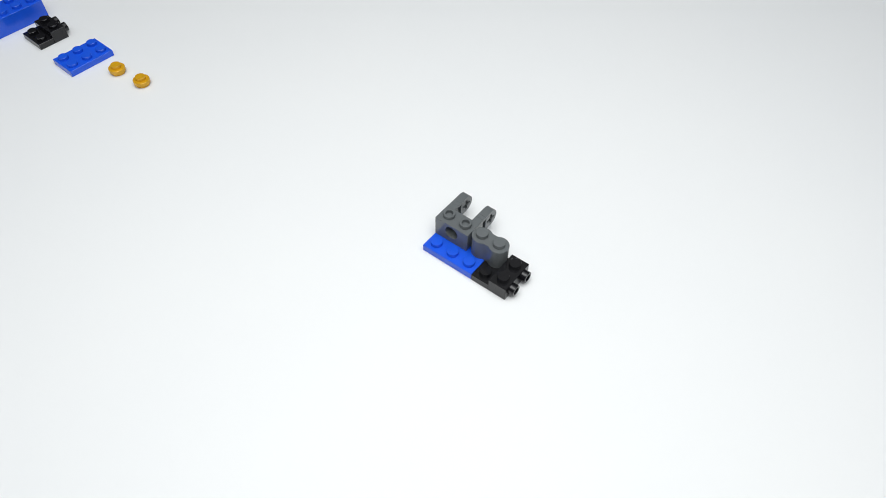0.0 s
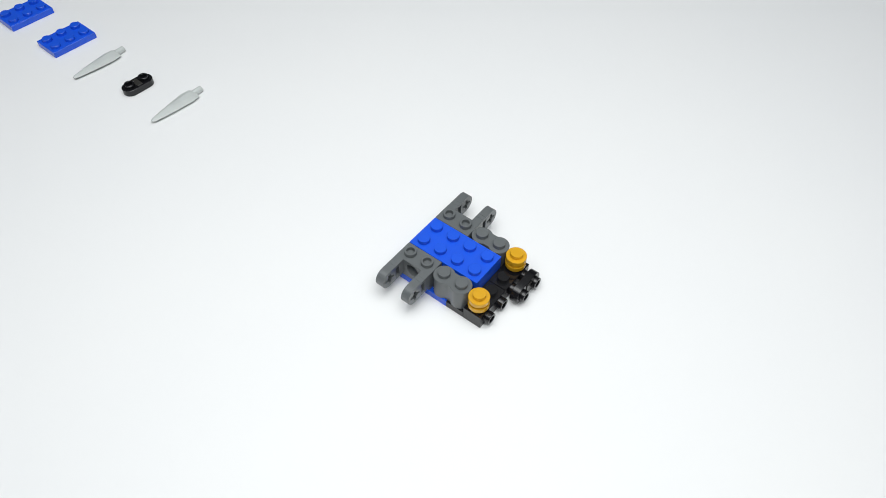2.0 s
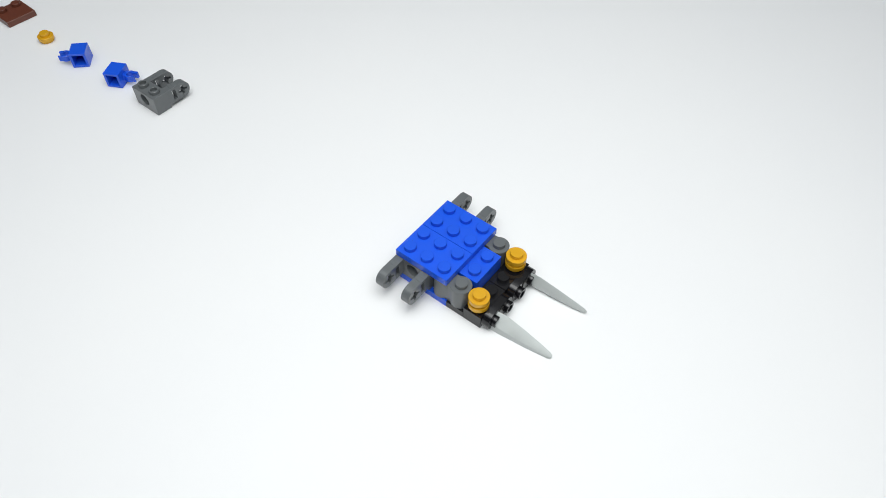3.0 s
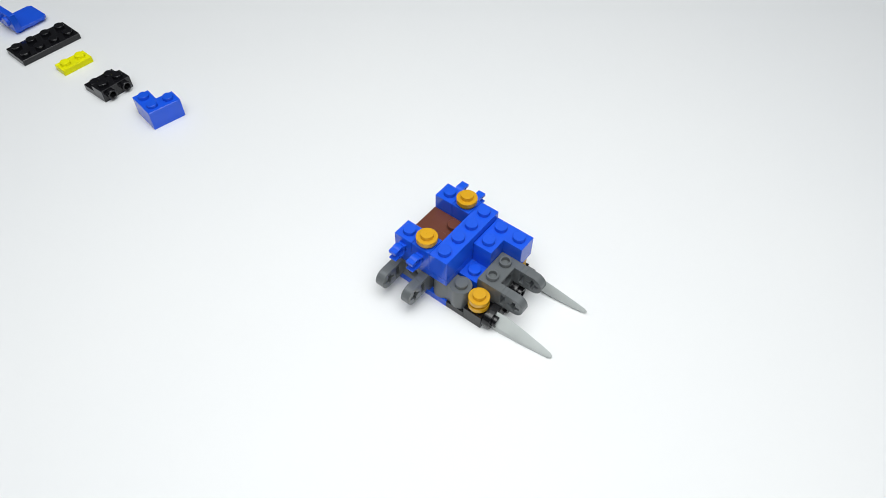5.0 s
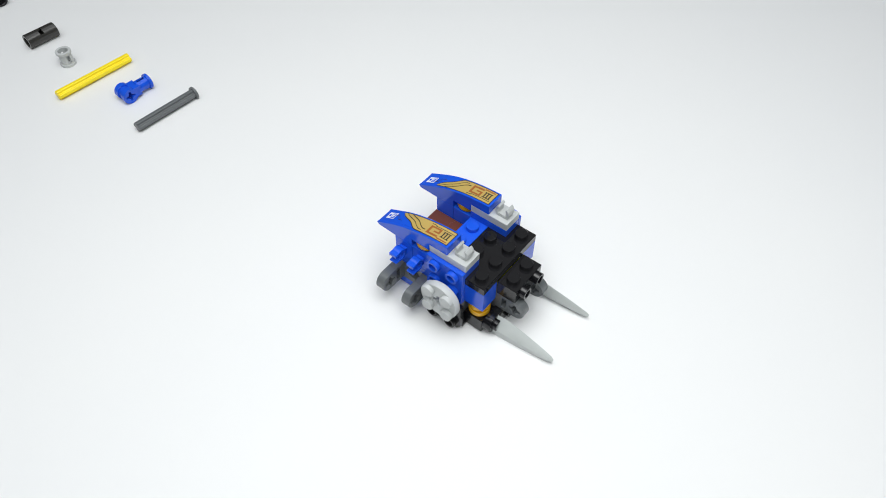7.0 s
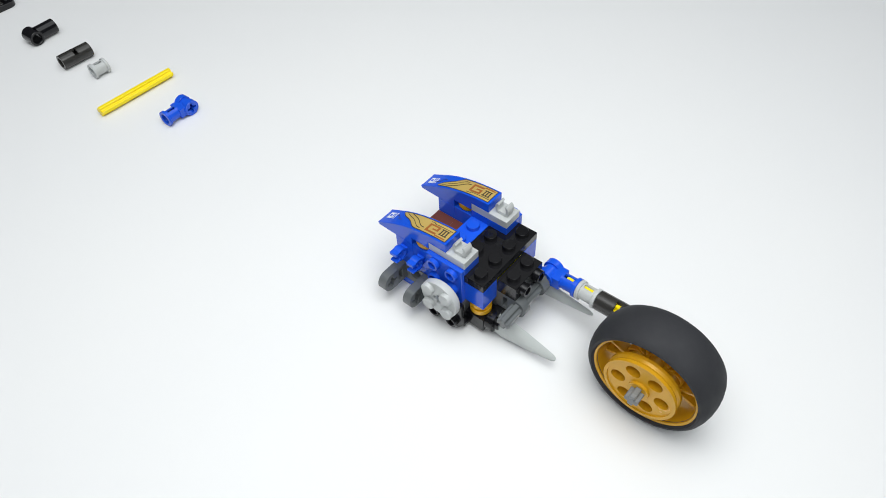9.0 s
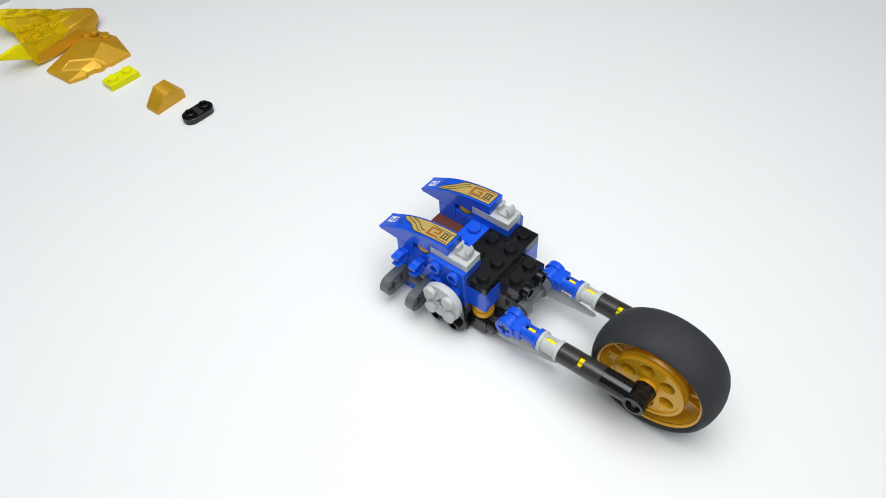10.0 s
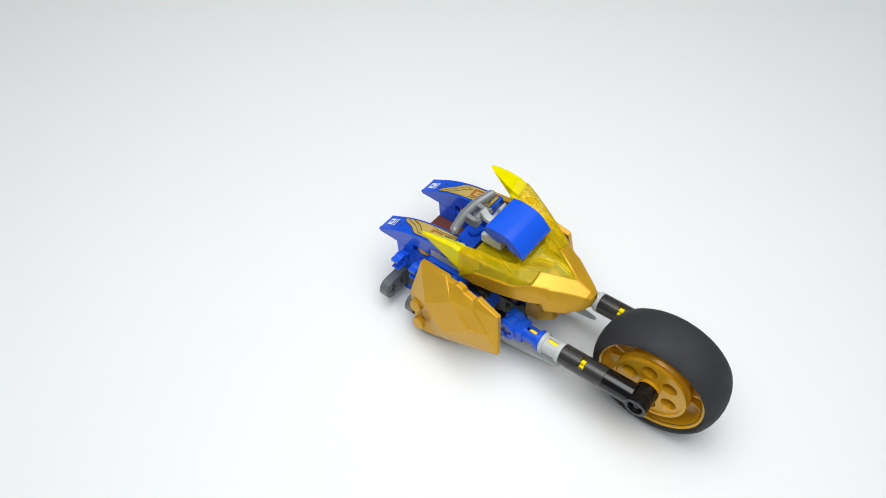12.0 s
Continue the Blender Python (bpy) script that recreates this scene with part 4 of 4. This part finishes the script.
    carry(fork_c, slide([(2.2, -267.7, -29.0), (2.3, -256.2, -27.3), (2.4, -234.8, -30.9), (2.5, -223.2, -29.3), (2.6, -210.1, -30.1), (2.7, -201.6, -30.0), (2.8, -186.5, -28.6), (2.9, -174.5, -27.4), (3, -156.6, -26.0), (3.1, -143.9, -26.3)], (0, flat)), [(3.2, at(36, -16, 6.4, 0, 0, -90))], BODY)
    carry(clip_a, slide([(2.4, -264.7, -28.2), (2.5, -250.2, -29.1), (2.6, -233.9, -29.7), (2.7, -224.6, -30.9), (2.8, -210.3, -31.6), (2.9, -198.8, -30.5), (3, -182.6, -29.8), (3.1, -169.5, -27.7), (3.2, -155.0, -29.7), (3.3, -148.0, -27.0)], (4, at(0, 0, 0, 0, 0, -62) @ axes(0, 0, 0, Z, Y, -X))), [(3.4, at(4, -28, 16, 0, 0, 180))], BODY)
    carry(clip_b, slide([(2.6, -262.8, -27.4), (2.7, -248.4, -30.7), (2.8, -232.7, -28.6), (2.9, -221.0, -29.4), (3, -209.2, -30.5), (3.1, -195.4, -29.1), (3.2, -179.7, -29.4), (3.35, -162.9, -27.7), (3.5, -146.0, -26.0)], (4, at(0, 0, 0, 0, 0, -44) @ axes(0, 0, 0, -Z, -Y, -X))), [(3.6, at(12, -28, 16, 0, 0, 180))], BODY)
    carry(g5, slide([(2.8, -274.1, -28.4), (2.9, -257.2, -28.1), (3, -243.1, -28.1), (3.1, -229.6, -27.5), (3.2, -213.7, -29.2), (3.36667, -190.5, -27.8), (3.53333, -167.2, -26.4), (3.7, -144.0, -25.0)], (0, flat)), [(3.8, at(12, -28, 25.6))], BODY)
    carry(seat, slide([(3, -276.2, -26.0), (3.1, -258.6, -28.7), (3.2, -240.1, -29.9), (3.34, -220.5, -29.1), (3.48, -200.9, -28.3), (3.62, -181.2, -27.6), (3.76, -161.6, -26.8), (3.9, -142.0, -26.0)], (0, at(0, 0, 0, 0, 0, 178))), [(4.0, at(8, -16, 16))], BODY)
    carry(bar14, slide([(3.2, -272.6, -29.8), (3.35, -250.8, -29.2), (3.5, -229.1, -28.5), (3.65, -207.3, -27.9), (3.8, -185.5, -27.3), (3.95, -163.8, -26.6), (4.1, -142.0, -26.0)], (0, quarter)), [(4.2, at(20, -16, 16, 0, 0, 90))], BODY)
    carry(corner_a, slide([(4.8, -148.6, -26.2), (4.9, -135.4, -23.4)], (0, at(0, 0, 0, 0, 0, -45))), [(5.0, at(32, -8, 12.8, 0, 0, -90))], BODY)
    carry(corner_b, slide([(4.8, -180.5, -29.6), (4.9, -166.2, -29.7), (5, -148.7, -28.2), (5.1, -136.9, -24.6)], (0, at(0, 0, 0, 0, 0, 80))), [(5.2, at(32, -24, 12.8))], BODY)
    carry(side_c, slide([(4.8, -213.6, -29.9), (4.9, -200.9, -32.1), (5, -184.4, -31.7), (5.1, -172.4, -29.6), (5.2, -160.0, -28.4), (5.3, -145.8, -26.9)], (0, flat)), [(5.4, at(40, -16, 16))], BODY)
    carry(clear_a, slide([(4.8, -246.7, -28.6), (4.9, -233.0, -32.6), (5, -213.0, -31.7), (5.1, -200.6, -30.5), (5.2, -188.6, -30.9), (5.3, -172.5, -27.7), (5.4, -159.2, -25.9), (5.5, -144.1, -24.3)], (0, quarter)), [(5.6, at(35.3, -16, 19.2, 0, 0, 90))], BODY)
    carry(plate24, slide([(4.8, -274.5, -25.3), (4.9, -257.8, -28.6), (5, -239.5, -31.6), (5.1, -228.6, -31.4), (5.2, -214.4, -32.8), (5.3, -200.3, -32.4), (5.4, -181.9, -29.7), (5.5, -169.6, -29.4), (5.6, -153.3, -25.2), (5.7, -138.1, -23.4)], (0, quarter)), [(5.8, at(32, -16, 22.4, 0, 0, 90))], BODY)
    carry(bracket_a, slide([(5, -266.5, -32.1), (5.1, -254.3, -34.7), (5.2, -238.6, -36.6), (5.3, -227.2, -36.7), (5.4, -207.6, -36.0), (5.5, -194.6, -35.8), (5.6, -181.3, -33.6), (5.7, -164.3, -32.4), (5.8, -145.2, -31.7), (5.9, -130.0, -24.7)], (7.4, axes(0, 0, 0, -X, -Z, -Y))), [(6.0, at(24, -28, 25.6, 0, 0, 180))], BODY)
    carry(bracket_k, slide([(5.2, -267.6, -24.4), (5.3, -256.3, -26.0), (5.4, -237.8, -24.8), (5.5, -226.4, -24.2), (5.6, -214.0, -20.4), (5.7, -196.4, -20.4), (5.8, -183.6, -19.5), (5.9, -166.3, -16.9), (6, -152.6, -14.8), (6.1, -138.0, -11.7)], (7.4, axes(0, 0, 0, -X, -Z, -Y))), [(6.2, at(25.5, -30.5, 0.1, 0, 0, 180))], BODY)
    carry(round_a, slide([(5.4, -275.3, -25.9), (5.5, -257.7, -26.9), (5.6, -240.5, -26.8), (5.7, -226.5, -25.8), (5.8, -211.5, -24.4), (5.9, -198.4, -22.9), (6, -184.0, -20.1), (6.1, -170.2, -17.6), (6.2, -156.8, -17.2), (6.3, -142.7, -16.0)], (0, at(0, 0, 0, 0, 0, 25))), [(6.4, at(26, -36.3, 15.5, 90))], BODY)
    carry(clipplate_a, slide([(5.6, -272.6, -28.4), (5.7, -258.6, -27.2), (5.8, -241.9, -25.9), (5.9, -227.3, -24.5), (6, -214.4, -23.4), (6.1, -201.5, -22.9), (6.2, -186.0, -21.3), (6.3, -173.7, -21.4), (6.4, -158.0, -21.9), (6.5, -146.3, -21.2)], (0, quarter)), [(6.6, at(24, -28, 28.8))], BODY)
    carry(slope_a, slide([(5.8, -262.8, -28.5), (5.9, -249.1, -29.0), (6, -233.2, -29.0), (6.1, -224.3, -29.6), (6.2, -208.4, -28.2), (6.3, -195.3, -27.2), (6.4, -179.9, -27.0), (6.5, -169.1, -26.0), (6.6, -152.5, -26.1), (6.7, -140.1, -26.6)], (9.5, edge)), [(6.8, at(8, -28, 25.65))], BODY)
    carry(axle_a, slide([(6, -267.2, -27.4), (6.1, -254.5, -28.7), (6.2, -236.3, -29.3), (6.3, -223.9, -29.4), (6.4, -210.9, -28.8), (6.5, -199.8, -28.0), (6.6, -184.3, -30.5), (6.7, -172.5, -28.7), (6.8, -156.6, -26.1), (6.9, -147.3, -26.5), (7, -147.0, -26.2)], (2.4, quarter)), [(7.1, at(52, -1.5, 14.9, 0, 0, 90)), (7.4, at(52.6, -19.0, 15.7, 0, 0, 89))], FRONT)
    carry(conn_a, slide([(6.2, -271.7, -32.1), (6.3, -252.9, -33.6), (6.4, -232.1, -35.1), (6.5, -224.8, -34.7), (6.6, -208.5, -33.6), (6.7, -196.5, -33.4), (6.8, -182.2, -31.2), (6.9, -170.3, -31.4), (7, -170.1, -31.2), (7.1, -160.8, -30.5), (7.2, -148.0, -29.5), (7.3, -134.0, -24.0)], (3.75, quarter)), [(7.4, far)], FRONT)
    carry(yax_a, slide([(6.4, -266.6, -25.3), (6.5, -249.4, -31.1), (6.6, -233.9, -32.1), (6.7, -223.0, -33.2), (6.8, -207.6, -33.5), (6.9, -195.1, -32.1), (7, -195.1, -32.1), (7.1, -180.1, -32.0), (7.2, -169.6, -30.4), (7.35, -154.8, -27.7), (7.5, -140.0, -25.0)], (2.4, quarter)), [(7.6, far @ at(27.5, 0, 0))], FRONT)
    carry(bush_a, slide([(6.6, -257.2, -30.7), (6.7, -243.9, -32.2), (6.8, -229.8, -34.0), (6.9, -216.5, -32.4), (7, -217.0, -32.8), (7.1, -205.0, -30.5), (7.2, -195.0, -29.1), (7.36667, -176.7, -27.7), (7.53333, -158.3, -26.4), (7.7, -140.0, -25.0)], (4, at(0, 0, 0, 0, -90))), [(7.8, far @ at(16.9, 0, 0))], FRONT)
    carry(tube_a, slide([(6.8, -256.7, -28.0), (6.9, -243.7, -29.7), (7, -243.7, -29.7), (7.1, -226.5, -29.1), (7.2, -221.7, -29.1), (7.34, -205.4, -28.3), (7.48, -189.0, -27.5), (7.62, -172.7, -26.6), (7.76, -156.3, -25.8), (7.9, -140.0, -25.0)], (3.7, quarter)), [(8.0, far @ at(29.1, 0, 0))], FRONT)
    carry(elbow_a, slide([(7.1, -269.1, -24.7), (7.2, -251.9, -22.4), (7.35, -233.3, -22.8), (7.5, -214.6, -23.3), (7.65, -196.0, -23.7), (7.8, -177.3, -24.1), (7.95, -158.7, -24.6), (8.1, -140.0, -25.0)], (3.75, quarter)), [(8.2, far @ at(49.5, 0, 0))], FRONT)
    carry(axle_w, slide([(7.2, -285.0, -28.0), (7.35714, -264.0, -27.6), (7.51429, -243.0, -27.1), (7.67143, -222.0, -26.7), (7.82857, -201.0, -26.3), (7.98571, -180.0, -25.9), (8.14286, -159.0, -25.4), (8.3, -138.0, -25.0)], (2.4, quarter)), [(8.4, hub @ at(0, 2.2, 0, 0, 0, 90))], FRONT)
    carry(wheel, slide([(7.2, -326.0, -28.0), (7.34444, -305.3, -27.7), (7.48889, -284.7, -27.3), (7.63333, -264.0, -27.0), (7.77778, -243.3, -26.7), (7.92222, -222.7, -26.3), (8.06667, -202.0, -26.0), (8.21111, -181.3, -25.7), (8.35556, -160.7, -25.3), (8.5, -140.0, -25.0)], (7.6, at(0, 0, 0, 90))), [(8.6, hub)], FRONT)
    carry(disc, slide([(8.8, -142.2, -22.5)], (2.2, flat)), [(8.9, hub @ at(0, -16, 0, 90)), (9.0, hub @ at(0, -8, 0, 90)), (9.1, hub @ at(0, -5.4, 0, 90, 0, 0) @ at(0, 0, 0, 0, 0, -17))], FRONT)
    carry(conn_b, slide([(8.8, -170.9, -21.8), (8.9, -155.4, -20.2), (9, -140.8, -19.0)], (3.75, half)), [(9.1, near @ at(3, -5, -2, 0, 12, -14)), (9.2, near)], FRONT)
    carry(yax_b, slide([(8.8, -197.5, -31.2), (8.9, -181.6, -28.4), (9, -169.1, -26.7), (9.1, -152.3, -25.3), (9.2, -135.5, -22.8)], (2.4, quarter)), [(9.3, near @ at(27.5, 0, 0))], FRONT)
    carry(bush_b, slide([(8.8, -220.5, -31.9), (8.9, -206.9, -30.6), (9, -196.7, -27.6), (9.1, -176.2, -25.4), (9.2, -160.6, -24.5), (9.3, -144.8, -21.8), (9.4, -131.7, -21.0)], (3.75, quarter)), [(9.5, near @ at(42, 0, 0)), (9.6, near @ at(33, 0, 0)), (9.7, near @ at(16.9, 0, 0))], FRONT)
    carry(tube_b, slide([(8.8, -242.7, -31.2), (8.9, -228.7, -30.1), (9, -214.8, -28.9), (9.1, -202.6, -27.9), (9.2, -185.8, -26.1), (9.3, -169.0, -23.1), (9.4, -156.7, -22.7), (9.5, -146.6, -21.3), (9.6, -135.1, -18.6)], (3.7, quarter)), [(9.7, near @ at(41, 0, 0)), (9.8, near @ at(29.1, 0, 0))], FRONT)
    carry(elbow_b, slide([(8.9, -265.4, -30.8), (9, -246.2, -32.7), (9.1, -227.8, -33.7), (9.2, -211.4, -33.4), (9.3, -197.7, -32.7), (9.4, -185.4, -31.4), (9.5, -171.1, -29.7), (9.6, -159.8, -28.2), (9.7, -147.1, -25.4), (9.8, -137.1, -23.2)], (3.75, half)), [(9.9, near @ at(54, -2, 0, 0, 0, 55)), (10.0, near @ at(49.5, 0, 0))], FRONT)
    carry(pill_c, slide([(9.1, -264.4, -26.9), (9.2, -247.8, -28.3), (9.3, -225.5, -27.7), (9.4, -213.2, -27.0), (9.5, -198.0, -26.6), (9.6, -187.3, -25.2), (9.7, -174.4, -23.3), (9.8, -160.6, -20.6), (9.9, -151.1, -17.7), (10, -134.3, -18.1)], (0, quarter)), [(10.1, at(48.1, -16, 19.6, 90, 0, 90))], BODY)
    carry(gslope, slide([(9.3, -260.4, -28.4), (9.4, -238.6, -27.1), (9.5, -222.0, -27.0), (9.6, -209.7, -27.7), (9.7, -194.3, -27.1), (9.8, -182.8, -25.7), (9.9, -168.6, -24.8), (10, -153.7, -21.6), (10.1, -136.5, -21.0), (10.2, -122.1, -21.5)], (0, half)), [(10.3, at(51.35, -16, 19.6, 90, 0, 90))], BODY)
    carry(clear_b, slide([(9.5, -264.2, -25.4), (9.6, -247.0, -26.4), (9.7, -228.4, -25.8), (9.8, -211.3, -24.3), (9.9, -199.0, -25.6), (10, -184.3, -24.6), (10.1, -161.5, -23.7), (10.2, -148.1, -22.3), (10.3, -131.5, -22.6), (10.4, -117.3, -20.6)], (0, quarter)), [(10.5, axes(22.4, -37.9, 15.5, Z, -X, -Y))], BODY)
    carry(wedge_a, slide([(9.7, -264.6, -25.5), (9.8, -246.8, -25.3), (9.9, -229.4, -27.3), (10, -211.6, -26.7), (10.1, -190.3, -26.6), (10.2, -177.0, -25.8), (10.3, -162.9, -24.2), (10.4, -148.5, -24.0), (10.5, -133.0, -21.4), (10.6, -116.9, -18.0)], (0, half)), [(10.7, axes(35.6, -39.8, 20.2, Vector((0.997, -0.033, 0.07)), Vector((-0.064, 0.159, 0.985)), Vector((-0.044, -0.987, 0.156))))], BODY)
    carry(nose, slide([(9.9, -262.2, -26.1), (10, -241.5, -25.6), (10.1, -221.4, -26.5), (10.2, -208.7, -28.2), (10.3, -196.3, -25.5), (10.4, -188.6, -26.5), (10.5, -171.8, -28.2), (10.6, -156.3, -29.7), (10.7, -141.9, -26.5), (10.8, -133.3, -22.1)], (-3.1, at(0, 0, 0, 0, -9, 77))), [(10.9, tilt(-58)), (11.0, tilt(-50)), (11.1, tilt(-36)), (11.2, tilt(-18)), (11.3, tilt(-6)), (11.4, tilt(0))], BODY)
    carry(hingeplate, slide([(10.1, -271.4, -27.5), (10.2, -255.4, -28.7), (10.3, -241.1, -27.7), (10.4, -232.0, -28.3), (10.5, -218.3, -28.8), (10.6, -204.2, -27.2), (10.7, -187.0, -27.1), (10.8, -176.4, -26.3), (10.9, -160.7, -26.7), (11, -148.8, -25.8), (11.5, -148.8, -25.8)], (0, quarter)), [(11.6, at(35.6, -15.8, 39.6, 0, 0, 90))], BODY)
    carry(hbar, slide([(10.3, -271.2, -28.2), (10.4, -255.2, -30.3), (10.5, -240.5, -29.1), (10.6, -227.4, -28.7), (10.7, -214.9, -28.6), (10.8, -205.7, -28.0), (10.9, -190.7, -27.6), (11, -176.2, -27.9), (11.5, -176.2, -27.9), (11.6, -159.1, -23.8), (11.7, -145.5, -23.0)], (1.7, at(1.3, 1.5, 0, 0, 0, 92))), [(11.8, at(20.8, -16, 41.0, 0, 10, 0) @ at(0, 0, 0, 0, 0, -90))], BODY)
    carry(topslope, slide([(10.5, -270.7, -27.5), (10.6, -253.4, -26.0), (10.7, -241.7, -27.0), (10.8, -233.4, -25.9), (10.9, -219.3, -26.9), (11, -207.0, -26.7), (11.5, -207.0, -26.7), (11.6, -192.2, -25.0), (11.7, -178.8, -23.5), (11.8, -162.3, -25.3), (11.9, -142.0, -25.4)], (0, at(-0.8, 1.0, 0, 0, 0, -93))), [(12.0, at(41.0, -16.6, 43.9, 0, 15, 0))], BODY)
    # twins
    spare(clip_c, -243, -95, (4, axes(0, 0, 0, Z, Y, -X)), [(3.4, at(4, -4, 16))], BODY)
    spare(clip_d, -230, -102, (4, axes(0, 0, 0, Z, Y, -X)), [(3.6, at(12, -4, 16))], BODY)
    spare(g6, -222, -115, (0, flat), [(3.8, at(12, -4, 25.6))], BODY)
    spare(bracket_b, -262, -92, (7.4, axes(0, 0, 0, -X, -Z, -Y)), [(6.0, at(24, -4, 25.6))], BODY)
    spare(bracket_l, -262, -120, (7.4, axes(0, 0, 0, -X, -Z, -Y)), [(6.2, at(25.5, -1.5, 0.1))], BODY)
    spare(round_b, -240, -125, (0, flat), [(6.4, at(24, 1.75, 8.2, -90))], BODY)
    spare(clipplate_b, -222, -135, (0, flat), [(6.6, at(24, -4, 28.8))], BODY)
    spare(slope_b, -285, -100, (9.5, edge), [(6.8, at(8, -4, 25.65))], BODY)
    spare(sticker_a, -205, -145, (-3.0, flat), [(7.0, at(8, -28, 25.65))], BODY)
    spare(sticker_b, -205, -160, (-3.0, flat), [(7.0, at(8, -4, 25.65))], BODY)
    spare(clear_c, -240, -145, (0, flat), [(10.5, axes(20, 5.1, 8.2, Z, X, Y))], BODY)
    spare(wedge_b, -270, -150, (0, half), [(10.7, axes(33.6, 5.6, 18.0, Vector((0.997, 0.033, 0.07)), Vector((0.064, 0.159, -0.985)), Vector((-0.044, 0.987, 0.156))))], BODY)


motions()
